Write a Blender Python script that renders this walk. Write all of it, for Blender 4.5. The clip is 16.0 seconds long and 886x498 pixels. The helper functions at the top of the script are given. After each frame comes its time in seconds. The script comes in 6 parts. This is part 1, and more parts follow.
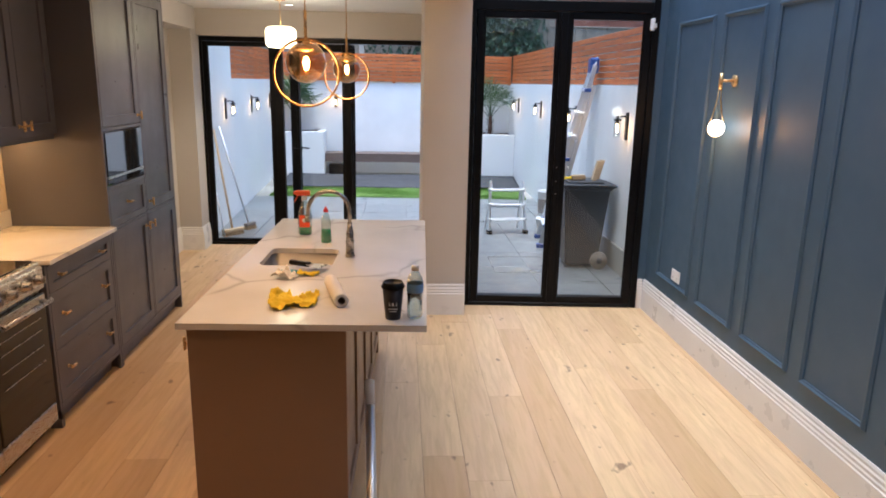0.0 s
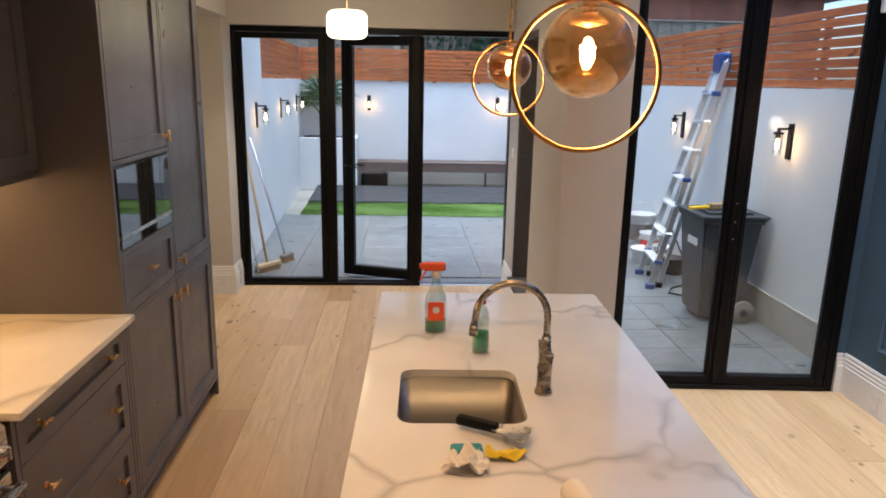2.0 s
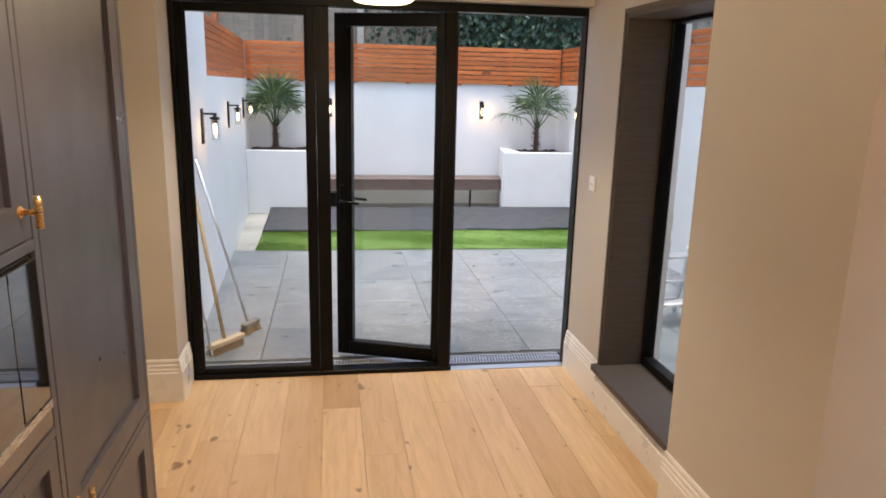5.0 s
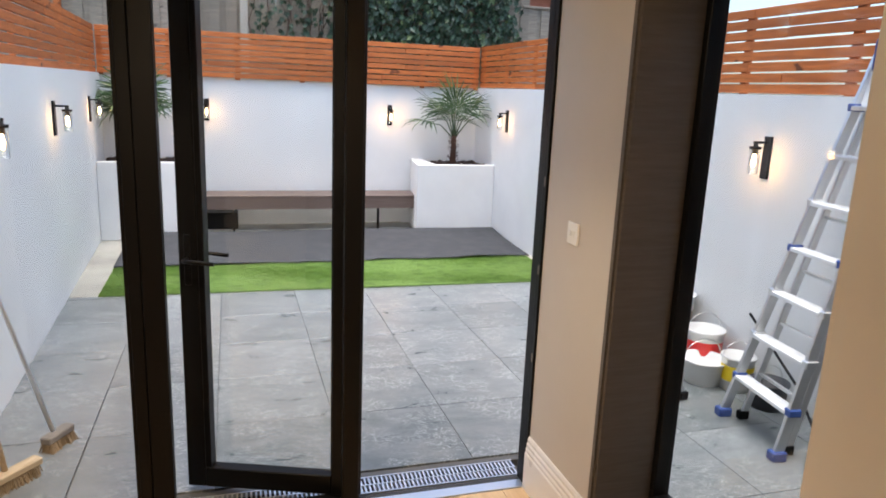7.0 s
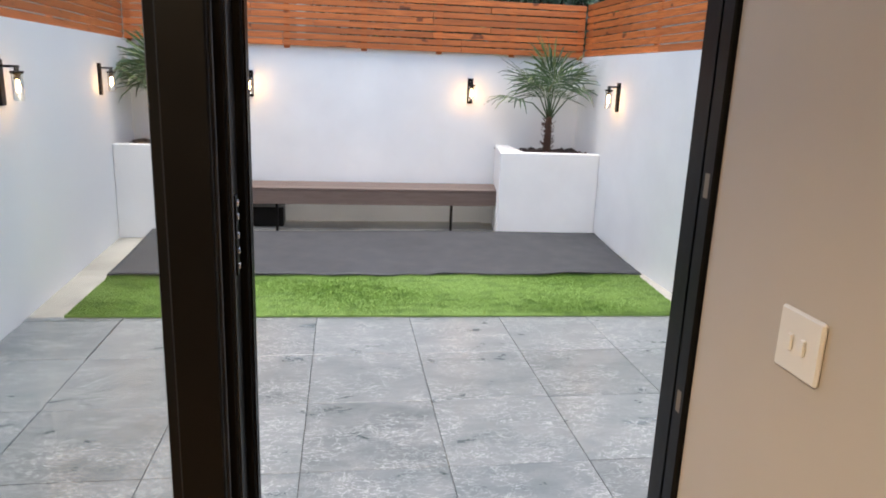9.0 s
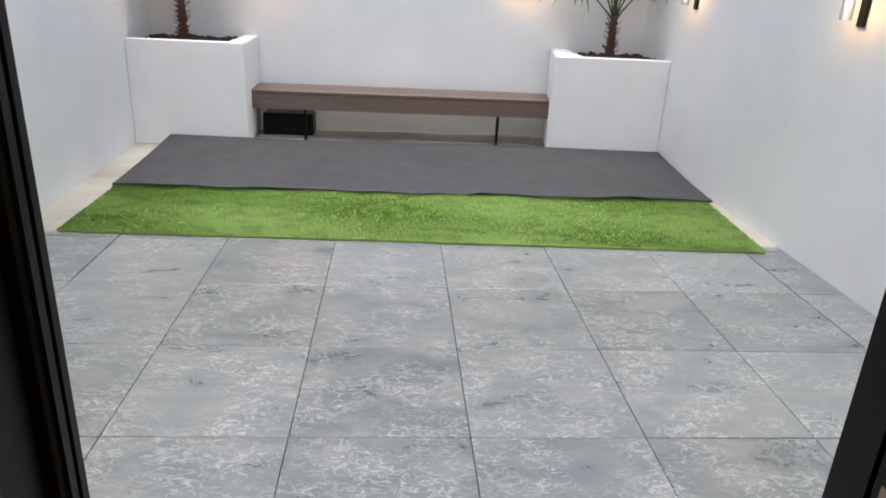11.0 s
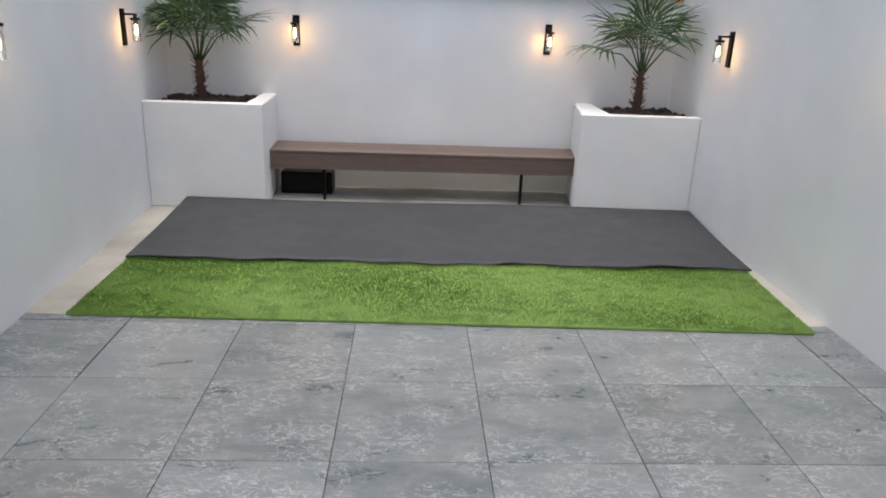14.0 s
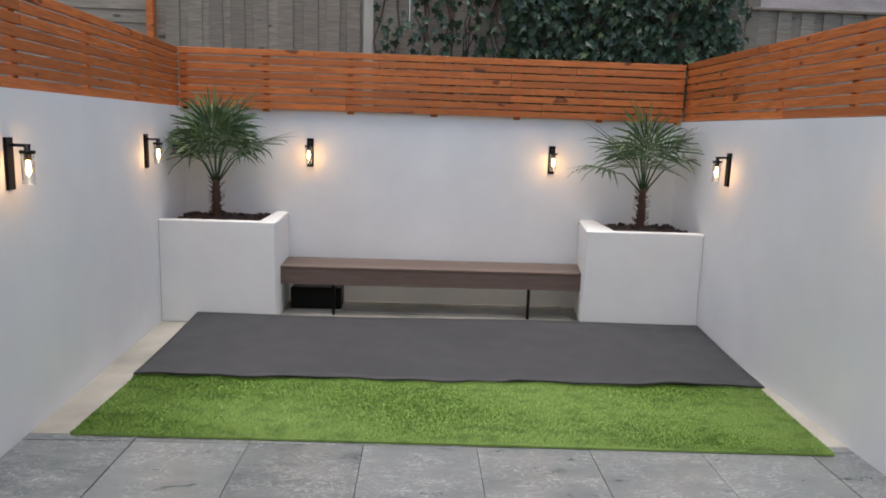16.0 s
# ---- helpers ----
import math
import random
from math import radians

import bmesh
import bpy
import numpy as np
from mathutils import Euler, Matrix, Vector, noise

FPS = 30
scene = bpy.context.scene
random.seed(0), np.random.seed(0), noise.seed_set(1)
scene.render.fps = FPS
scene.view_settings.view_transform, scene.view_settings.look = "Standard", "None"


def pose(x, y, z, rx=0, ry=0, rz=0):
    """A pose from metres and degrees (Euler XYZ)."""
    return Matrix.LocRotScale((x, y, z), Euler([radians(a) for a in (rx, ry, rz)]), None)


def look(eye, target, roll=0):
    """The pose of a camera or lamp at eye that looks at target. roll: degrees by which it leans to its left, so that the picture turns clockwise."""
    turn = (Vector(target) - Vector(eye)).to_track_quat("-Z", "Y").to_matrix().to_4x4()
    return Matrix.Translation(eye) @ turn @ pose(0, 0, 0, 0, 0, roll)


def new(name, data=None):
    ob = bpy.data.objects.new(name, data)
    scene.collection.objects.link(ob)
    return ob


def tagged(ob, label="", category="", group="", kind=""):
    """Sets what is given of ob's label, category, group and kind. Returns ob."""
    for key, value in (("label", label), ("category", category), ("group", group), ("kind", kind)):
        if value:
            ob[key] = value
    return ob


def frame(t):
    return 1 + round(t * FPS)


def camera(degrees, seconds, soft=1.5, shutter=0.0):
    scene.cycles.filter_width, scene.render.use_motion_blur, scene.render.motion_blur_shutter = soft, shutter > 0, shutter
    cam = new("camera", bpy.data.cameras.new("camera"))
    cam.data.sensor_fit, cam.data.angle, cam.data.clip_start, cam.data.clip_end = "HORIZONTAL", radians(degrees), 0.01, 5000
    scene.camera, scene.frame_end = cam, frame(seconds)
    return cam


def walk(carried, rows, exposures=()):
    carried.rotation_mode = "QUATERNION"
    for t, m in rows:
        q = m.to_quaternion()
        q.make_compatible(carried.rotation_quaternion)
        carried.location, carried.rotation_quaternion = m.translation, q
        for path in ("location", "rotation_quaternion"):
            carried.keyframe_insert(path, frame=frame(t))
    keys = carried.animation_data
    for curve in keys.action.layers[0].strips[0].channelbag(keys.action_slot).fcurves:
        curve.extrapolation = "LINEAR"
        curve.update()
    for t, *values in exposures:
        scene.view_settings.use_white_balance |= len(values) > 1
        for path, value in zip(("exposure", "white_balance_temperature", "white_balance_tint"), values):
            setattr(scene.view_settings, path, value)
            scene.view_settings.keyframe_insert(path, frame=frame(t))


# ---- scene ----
cam = camera(65.2, 16.0, soft=1.8)
PATH = [
    (0, (-0.124, -0.12, 1.794), (-0.002, 1.821, 1.329), 1.2),
    (0.5, (-0.302, 0.295, 1.825), (-0.182, 2.235, 1.356), 1.2),
    (1, (-0.511, 0.688, 1.833), (-0.392, 2.628, 1.358), 1.1),
    (1.5, (-0.676, 1.097, 1.803), (-0.559, 3.037, 1.332), 1.2),
    (2, (-0.807, 1.494, 1.808), (-0.691, 3.434, 1.338), 1.2),
    (2.5, (-0.959, 1.821, 1.813), (-0.845, 3.762, 1.342), 1.1),
    (3, (-1.062, 2.131, 1.735), (-0.942, 4.072, 1.269), 1.2),
    (3.2, (-1.08, 2.271, 1.722), (-0.962, 4.209, 1.241), 1.0),
    (5.3, (-1.419, 3.713, 1.768), (-1.042, 5.625, 1.316), 1.8),
    (5.5, (-1.437, 3.882, 1.765), (-1.011, 5.784, 1.316), 2.1),
    (6, (-1.396, 4.247, 1.763), (-0.873, 6.126, 1.32), 2.1),
    (6.5, (-1.287, 4.59, 1.743), (-0.71, 6.454, 1.305), 2.2),
    (7, (-1.146, 4.931, 1.748), (-0.567, 6.793, 1.305), 2.4),
    (7.5, (-0.901, 5.337, 1.711), (-0.367, 7.213, 1.267), 2.3),
    (8, (-0.757, 5.756, 1.678), (-0.294, 7.649, 1.227), 2.4),
    (8.5, (-0.616, 6.153, 1.626), (-0.242, 8.064, 1.168), 2.4),
    (9, (-0.479, 6.516, 1.555), (-0.194, 8.436, 1.073), 2.2),
    (9.5, (-0.446, 6.817, 1.472), (-0.219, 8.734, 0.949), 2.4),
    (10, (-0.395, 6.894, 1.491), (-0.219, 8.791, 0.881), 2.2),
    (10.2, (-0.374, 6.978, 1.42), (-0.205, 8.869, 0.79), 2.4),
    (12.3, (-0.299, 7.233, 1.51), (-0.192, 9.048, 0.679), 2.5),
    (12.5, (-0.299, 7.306, 1.538), (-0.196, 9.122, 0.71), 2.4),
    (13, (-0.328, 7.428, 1.557), (-0.223, 9.256, 0.755), 2.5),
    (13.5, (-0.359, 7.435, 1.59), (-0.251, 9.289, 0.848), 2.3),
    (14, (-0.364, 7.408, 1.621), (-0.268, 9.298, 0.974), 2.2),
    (14.5, (-0.369, 7.382, 1.649), (-0.283, 9.306, 1.112), 2.1),
    (15, (-0.378, 7.38, 1.647), (-0.3, 9.329, 1.209), 2.0),
    (15.5, (-0.368, 7.376, 1.666), (-0.298, 9.339, 1.292), 1.8),
    (16, (-0.382, 7.38, 1.664), (-0.312, 9.35, 1.326), 1.9),
]
EXPOSURES = [(0, 1.48, 5350, 8), (1.5, 1.28, 5400, 6), (3, 1.28, 5550, 6), (5.5, 1.55, 6200, 10), (7, 1.45, 6250, 10), (8, 1.3, 6300, 10), (9, 1.35, 6350, 10), (10, 1.15, 6450, 9), (12.5, 1.08, 6600, 8), (13.5, 0.88, 6500, 9), (14.5, 0.72, 6550, 9), (16, 0.67, 6650, 10)]
walk(cam, [(t, look(eye, target, roll)) for t, eye, target, roll in PATH], EXPOSURES)

# ---- world and light ----
SKY = bpy.data.worlds.new("sky")
scene.world = SKY
SKY.use_nodes = True
_n = SKY.node_tree.nodes
_sky = _n.new("ShaderNodeTexSky")
_sky.sky_type, _sky.sun_disc = "NISHITA", False
_sky.sun_elevation, _sky.sun_rotation = radians(83), radians(198)
_sky.air_density, _sky.dust_density, _sky.ozone_density = 1.0, 3.0, 0.8
SKY.node_tree.links.new(_sky.outputs[0], _n["Background"].inputs[0])
_n["Background"].inputs[1].default_value = 0.14


def lamp(name, kind, pose_m, watts, color, size=0.05, **more):
    data = bpy.data.lights.new(name, kind)
    data.energy, data.color = watts, color
    if kind == "AREA":
        data.shape = more.get("shape", "RECTANGLE")
        data.size, data.size_y = size, more.get("size_y", size)
    elif kind == "SUN":
        data.angle = size
    else:
        data.shadow_soft_size = size
    if kind == "SPOT":
        data.spot_size, data.spot_blend = radians(more.get("cone", 90)), 0.6
    ob = new(name, data)
    ob.matrix_world = pose_m
    return ob


lamp("sun", "SUN", look((-0.4, 7.4, 12), (0, 8.6, 0)), 1.35, (1.0, 0.96, 0.92), radians(50))
WARM, AMBER = (1.0, 0.74, 0.48), (1.0, 0.56, 0.22)
# Unseen downlights: the third explains a cabinet glow, the rest are added for brightness.
for i, (x, y) in enumerate([(-1.35, 1.2), (-1.35, 2.9), (-1.35, 4.6), (-1.2, 6.9), (1.0, 0.6), (-2.0, -0.8)]):
    watts, tone, cone = [(22, (1.0, 0.50, 0.20), 90), (22, (1.0, 0.50, 0.20), 90), (13, (1.0, 0.78, 0.56), 110), (42, (1.0, 0.78, 0.52), 115), (8, (1.0, 0.86, 0.70), 120), (13, (1.0, 0.7, 0.45), 110)][i]
    lamp("added_downlight_lamp", "SPOT", pose(x, y, 2.47), watts, tone, 0.04, cone=cone)
lamp("counter_light", "AREA", pose(-2.33, 3.1, 1.435), 3, (1.0, 0.40, 0.07), 0.03, size_y=1.9)

# ---- materials ----
def mat(name, color=(0.5, 0.5, 0.5), rough=0.5, metal=0.0, **more):
    m = bpy.data.materials.new(name)
    m.use_nodes = True
    b = m.node_tree.nodes["Principled BSDF"]
    b.inputs["Base Color"].default_value = (*color, 1)
    b.inputs["Roughness"].default_value = rough
    b.inputs["Metallic"].default_value = metal
    for key, value in more.items():
        b.inputs[key.replace("_", " ")].default_value = value
    return m


class Net:
    """Short hand for one material's nodes."""

    def __init__(self, m):
        self.m, self.t = m, m.node_tree
        self.b = self.t.nodes["Principled BSDF"]

    def node(self, kind, links=None, **values):
        n = self.t.nodes.new("ShaderNode" + kind)
        for key, value in values.items():
            if key in ("operation", "blend_type", "data_type", "wave_type", "bands_direction", "feature", "distance"):
                choose(n, key, value)
            else:
                n.inputs[key].default_value = value
        for key, out in (links or {}).items():
            self.t.links.new(out, n.inputs[key])
        return n

    def link(self, out, name):
        self.t.links.new(out, self.b.inputs[name])

    def coords(self, scale=(1, 1, 1), shuffle=False):
        c = self.node("TexCoord").outputs["Object"]
        if shuffle:
            r = self.node("ObjectInfo").outputs["Random"]
            k = self.node("VectorMath", {0: r}, operation="SCALE", Scale=57.0)
            c = self.node("VectorMath", {0: c, 1: k.outputs[0]}, operation="ADD").outputs[0]
        return self.node("Mapping", {"Vector": c}, Scale=scale).outputs[0]

    def noise(self, vec, scale, detail=4.0, rough=0.55, distort=0.0):
        return self.node("TexNoise", {"Vector": vec}, Scale=scale, Detail=detail, Roughness=rough, Distortion=distort).outputs[0]

    def ramp(self, fac, stops):
        n = self.t.nodes.new("ShaderNodeValToRGB")
        e = n.color_ramp.elements
        while len(e) < len(stops):
            e.new(0.5)
        for el, (p, c) in zip(e, stops):
            el.position, el.color = p, ((c, c, c, 1) if isinstance(c, (int, float)) else (*c, 1))
        self.t.links.new(fac, n.inputs[0])
        return n.outputs[0]

    def mix(self, fac, a, b, blend="MIX"):
        n = self.t.nodes.new("ShaderNodeMix")
        n.data_type, n.blend_type = "RGBA", blend
        for k, v in ((0, fac), (6, a), (7, b)):
            if isinstance(v, (int, float)):
                n.inputs[k].default_value = v
            elif isinstance(v, tuple):
                n.inputs[k].default_value = (*v, 1)
            else:
                self.t.links.new(v, n.inputs[k])
        return n.outputs[2]

    def bump(self, height, strength=0.3, dist=0.01):
        n = self.node("Bump", {"Height": height}, Strength=strength, Distance=dist)
        self.link(n.outputs[0], "Normal")


def choose(n, key, value):
    if key == "operation":
        n.operation = value
    elif key == "feature":
        n.feature = value
    elif key == "distance":
        n.distance = value


def painted(name, color, rough=0.45, grain=0.04, dirt=0.12, bump=0.05):
    """Painted surface: slow tone drift, fine roller stipple."""
    m = mat(name, color, rough)
    n = Net(m)
    v = n.coords()
    slow = n.noise(v, 1.3, 5)
    fine = n.noise(v, 260, 2)
    dark = tuple(c * (1 - dirt) for c in color)
    light = tuple(min(1, c * (1 + dirt * 0.6)) for c in color)
    n.link(n.mix(n.ramp(slow, [(0.3, 0), (0.7, 1)]), dark, light), "Base Color")
    n.link(n.ramp(n.noise(v, 6, 4), [(0.3, rough - 0.06), (0.7, min(1, rough + 0.08))]), "Roughness")
    n.bump(fine, bump, 0.002)
    return m


def metal(name, color, rough=0.3, scratch=True):
    m = mat(name, color, rough, 1.0)
    n = Net(m)
    v = n.coords((1, 1, 12))
    n.link(n.ramp(n.noise(v, 40, 3), [(0.3, max(0.05, rough - 0.1)), (0.7, rough + 0.12)]), "Roughness")
    return m


def oak(name):
    m = mat(name, (0.5, 0.34, 0.2), 0.42)
    n = Net(m)
    v = n.coords((1, 0.09, 1), True)
    grain = n.noise(v, 30, 6, 0.6, 0.6)
    wide = n.noise(v, 9, 3, 0.5, 1.2)
    knot = n.noise(n.coords((1, 0.55, 1), True), 13, 2, 0.5)
    rnd = n.node("ObjectInfo").outputs["Random"]
    base = n.ramp(rnd, [(0.0, (0.56, 0.37, 0.185)), (0.35, (0.64, 0.44, 0.235)), (0.7, (0.71, 0.51, 0.28)), (1.0, (0.49, 0.31, 0.15))])
    c = n.mix(n.ramp(grain, [(0.35, 0.42), (0.60, 0.0)]), base, (0.42, 0.27, 0.13))
    c = n.mix(n.ramp(wide, [(0.42, 0.0), (0.7, 0.40)]), c, (0.60, 0.39, 0.24))
    c = n.mix(n.ramp(knot, [(0.69, 0.0), (0.75, 0.75)]), c, (0.16, 0.085, 0.045))
    n.link(c, "Base Color")
    n.link(n.ramp(grain, [(0.3, 0.5), (0.7, 0.34)]), "Roughness")
    n.bump(grain, 0.12, 0.003)
    return m


def quartz(name):
    m = mat(name, (0.8, 0.78, 0.75), 0.12)
    n = Net(m)
    v = n.coords((1.0, 0.8, 1))
    warp = n.noise(v, 2.0, 3, 0.6)
    w = n.node("VectorMath", {0: warp}, operation="SCALE", Scale=0.55)
    v2 = n.node("VectorMath", {0: v, 1: w.outputs[0]}, operation="ADD").outputs[0]
    e = n.node("TexVoronoi", {"Vector": v2}, feature="DISTANCE_TO_EDGE", Scale=1.25).outputs["Distance"]
    vein = n.ramp(e, [(0.0, 0.85), (0.010, 0.45), (0.028, 0.0)])
    gate = n.ramp(n.noise(v, 2.3, 2), [(0.38, 0), (0.52, 1)])
    vein = n.mix(1.0, vein, gate, "MULTIPLY")
    c = n.mix(n.ramp(n.noise(v, 4, 5), [(0.3, 0), (0.75, 1)]), (0.75, 0.74, 0.715), (0.67, 0.655, 0.63))
    n.link(n.mix(vein, c, (0.42, 0.41, 0.40)), "Base Color")
    return m


def stone_tile(name):
    m = mat(name, (0.3, 0.31, 0.32), 0.5)
    n = Net(m)
    v = n.coords((1, 1, 1), True)
    rnd = n.node("ObjectInfo").outputs["Random"]
    base = n.ramp(rnd, [(0, (0.085, 0.102, 0.105)), (0.5, (0.115, 0.134, 0.138)), (1, (0.152, 0.172, 0.175))])
    cloud = n.noise(n.coords((1, 2.2, 1), True), 3.4, 7, 0.66, 0.5)
    c = n.mix(n.ramp(cloud, [(0.35, 0.0), (0.7, 0.5)]), base, (0.29, 0.29, 0.285))
    vv = n.coords((1, 1.8, 1), True)
    speck = n.noise(vv, 17, 7, 0.62, 0.6)
    gate = n.noise(v, 4.5, 2)
    s = n.mix(1.0, n.ramp(speck, [(0.47, 0), (0.495, 0.6), (0.52, 0)]), n.ramp(gate, [(0.38, 0.05), (0.58, 1)]), "MULTIPLY")
    c = n.mix(s, c, (0.60, 0.61, 0.60))
    pit = n.noise(v, 60, 3)
    c = n.mix(n.ramp(pit, [(0.62, 0), (0.72, 0.4)]), c, (0.10, 0.105, 0.11))
    n.link(c, "Base Color")
    n.link(n.ramp(cloud, [(0.3, 0.26), (0.7, 0.36)]), "Roughness")
    n.b.inputs["Specular IOR Level"].default_value = 0.8
    n.bump(speck, 0.25, 0.004)
    return m


def fence_wood(name, base, dark, knots=True, island=False):
    m = mat(name, base, 0.62)
    n = Net(m)
    v = n.coords((0.08, 1, 1), True)
    g = n.noise(v, 55, 5, 0.6, 0.5)
    rnd = n.node("NewGeometry").outputs["Random Per Island"] if island else n.node("ObjectInfo").outputs["Random"]
    tone = n.mix(rnd, tuple(c * 0.78 for c in base), tuple(min(1, c * 1.22) for c in base))
    c = n.mix(n.ramp(g, [(0.38, 0.6), (0.62, 0)]), tone, dark)
    if knots:
        k = n.noise(n.coords((0.45, 1, 1), True), 11, 1)
        c = n.mix(n.ramp(k, [(0.71, 0), (0.75, 0.8)]), c, tuple(x * 0.25 for x in dark))
    n.link(c, "Base Color")
    n.bump(g, 0.3, 0.003)
    return m


def pane_glass(name, tint=(0.97, 0.98, 0.975), power=5.0, floor_gloss=0.03):
    """Thin glass: clear straight through, more gloss at grazing angles."""
    m = mat(name)
    n = Net(m)
    f = n.node("LayerWeight").outputs["Facing"]
    p = n.node("Math", {0: f}, operation="POWER")
    p.inputs[1].default_value = power
    g = n.ramp(p.outputs[0], [(0.0, floor_gloss), (1.0, 0.85)])
    clear = n.node("BsdfTransparent", Color=(*tint, 1))
    gloss = n.node("BsdfGlossy", Color=(1, 1, 1, 1), Roughness=0.02)
    mixed = n.t.nodes.new("ShaderNodeMixShader")
    n.t.links.new(g, mixed.inputs[0])
    n.t.links.new(clear.outputs[0], mixed.inputs[1])
    n.t.links.new(gloss.outputs[0], mixed.inputs[2])
    n.t.links.new(mixed.outputs[0], n.t.nodes["Material Output"].inputs["Surface"])
    return m


def glassy(name, tint=(1, 1, 1), rough=0.0, ior=1.5):
    return mat(name, tint, rough, 0.0, Transmission_Weight=1.0, IOR=ior)


def glow(name, color, strength, base=(0.8, 0.8, 0.8)):
    m = mat(name, base, 0.4)
    b = m.node_tree.nodes["Principled BSDF"]
    b.inputs["Emission Color"].default_value = (*color, 1)
    b.inputs["Emission Strength"].default_value = strength
    return m


M_TAUPE = painted("taupe_wall_paint", (0.53, 0.49, 0.44), 0.6, dirt=0.05)
M_WHITE = painted("white_ceiling_paint", (0.80, 0.79, 0.77), 0.6, dirt=0.03)
M_TRIM = painted("white_gloss_trim", (0.78, 0.765, 0.74), 0.3, dirt=0.05)
M_BLUE = painted("deep_blue_wall_paint", (0.062, 0.108, 0.160), 0.5, dirt=0.08)
M_SLATE = painted("slate_cabinet_paint", (0.095, 0.094, 0.118), 0.33, dirt=0.07)
M_MOCHA = painted("brown_island_paint", (0.245, 0.155, 0.100), 0.38, dirt=0.08)
M_SPLASH = painted("cream_splashback", (0.62, 0.54, 0.43), 0.3, dirt=0.05)
M_RENDER = painted("white_masonry_paint", (0.80, 0.81, 0.79), 0.75, dirt=0.07, bump=0.35)
M_OAK = oak("oiled_oak_planks")
M_UNDER = mat("dark_joint", (0.20, 0.13, 0.075), 0.9)
M_QUARTZ = quartz("white_veined_quartz")
M_TILE = stone_tile("grey_porcelain_paving")
M_GROUT = painted("dark_grout", (0.10, 0.10, 0.10), 0.9, dirt=0.2)
M_CONCRETE = painted("pale_rough_concrete", (0.42, 0.40, 0.34), 0.9, dirt=0.35, bump=0.6)
M_BLACK = painted("black_powder_coat", (0.005, 0.0048, 0.005), 0.34, dirt=0.1)
for _m in (M_BLACK,):
    _m.node_tree.nodes["Principled BSDF"].inputs["Specular IOR Level"].default_value = 0.15
M_DARKWOOD = fence_wood("dark_stained_timber", (0.090, 0.076, 0.066), (0.066, 0.054, 0.046), False)
M_CEDAR = fence_wood("orange_cedar_slats", (0.54, 0.155, 0.032), (0.28, 0.068, 0.014))
M_DECK = fence_wood("brown_composite_decking", (0.150, 0.108, 0.088), (0.095, 0.066, 0.053), False)
M_OLDFENCE = fence_wood("weathered_grey_boards", (0.27, 0.235, 0.18), (0.13, 0.11, 0.085), True)
M_BRASS = metal("brushed_brass", (0.78, 0.52, 0.24), 0.28)
M_BRONZE = metal("dark_bronze", (0.48, 0.28, 0.11), 0.32)
M_STEEL = metal("brushed_steel", (0.60, 0.59, 0.57), 0.28)
M_ALU = metal("dull_aluminium", (0.74, 0.75, 0.76), 0.38)
M_NICKEL = metal("brushed_nickel", (0.42, 0.385, 0.34), 0.25)
M_GLASS = pane_glass("clear_window_glass")
M_CLEAR = pane_glass("clear_glass", (0.95, 0.96, 0.96), 2.5, 0.07)
M_SMOKE = pane_glass("amber_tinted_glass", (0.95, 0.82, 0.62), 2.5, 0.09)
M_BOTTLE = pane_glass("clear_bottle_plastic", (0.80, 0.86, 0.83), 1.6, 0.10)
M_BULB = glow("warm_lamp_filament", (1.0, 0.58, 0.22), 18, (1, 0.8, 0.5))
M_OPAL = glow("lit_opal_glass", (1.0, 0.80, 0.42), 1.9)
M_OPAL2 = glow("lit_white_globe", (1.0, 0.93, 0.78), 3.2)
M_SINK = metal("satin_sink_steel", (0.30, 0.285, 0.265), 0.38)
M_SOIL = painted("dark_soil", (0.035, 0.022, 0.017), 1.0, dirt=0.5, bump=1.0)
M_PALM = mat("palm_leaf_green", (0.075, 0.135, 0.04), 0.45)
M_PALMDRY = mat("dry_palm_leaf", (0.30, 0.24, 0.10), 0.7)
M_TRUNK = painted("fibrous_palm_trunk", (0.085, 0.045, 0.028), 0.95, dirt=0.5, bump=1.0)
M_TURF = mat("artificial_turf", (0.13, 0.27, 0.045), 0.7)
M_MAT = painted("black_rubber_backing", (0.040, 0.042, 0.046), 0.7, dirt=0.15, bump=0.3)
M_PLASTIC = painted("charcoal_bin_plastic", (0.040, 0.043, 0.048), 0.5, dirt=0.35, bump=0.2)
M_BLACKGLASS = mat("black_oven_glass", (0.012, 0.010, 0.009), 0.05)
M_MIRRORGLASS = mat("mirror_black_glass", (0.02, 0.02, 0.022), 0.03, IOR=2.8)
M_WPLASTIC = mat("white_plastic", (0.8, 0.8, 0.78), 0.35)
M_BLUEP = mat("blue_plastic", (0.03, 0.07, 0.25), 0.4)
M_REDP = mat("red_plastic", (0.62, 0.02, 0.02), 0.4)
M_ORANGEP = mat("orange_red_plastic", (0.80, 0.10, 0.02), 0.35)
M_YELLOW = painted("yellow_cloth", (0.85, 0.62, 0.01), 0.85, dirt=0.12, bump=0.5)
M_PAPER = painted("white_paper", (0.78, 0.75, 0.70), 0.85, dirt=0.06, bump=0.4)
M_CARD = mat("grey_cardboard", (0.22, 0.19, 0.16), 0.85)
M_BRISTLE = painted("tan_bristles", (0.34, 0.24, 0.14), 0.95, dirt=0.4, bump=1.0)
M_PINE = fence_wood("pale_broom_wood", (0.55, 0.42, 0.26), (0.38, 0.26, 0.14), False)
M_GREENLIQ = mat("green_liquid", (0.02, 0.42, 0.16), 0.08, Transmission_Weight=0.5)
M_WATER = glassy("bottled_water", (0.86, 0.94, 1.0), 0.0, 1.33)
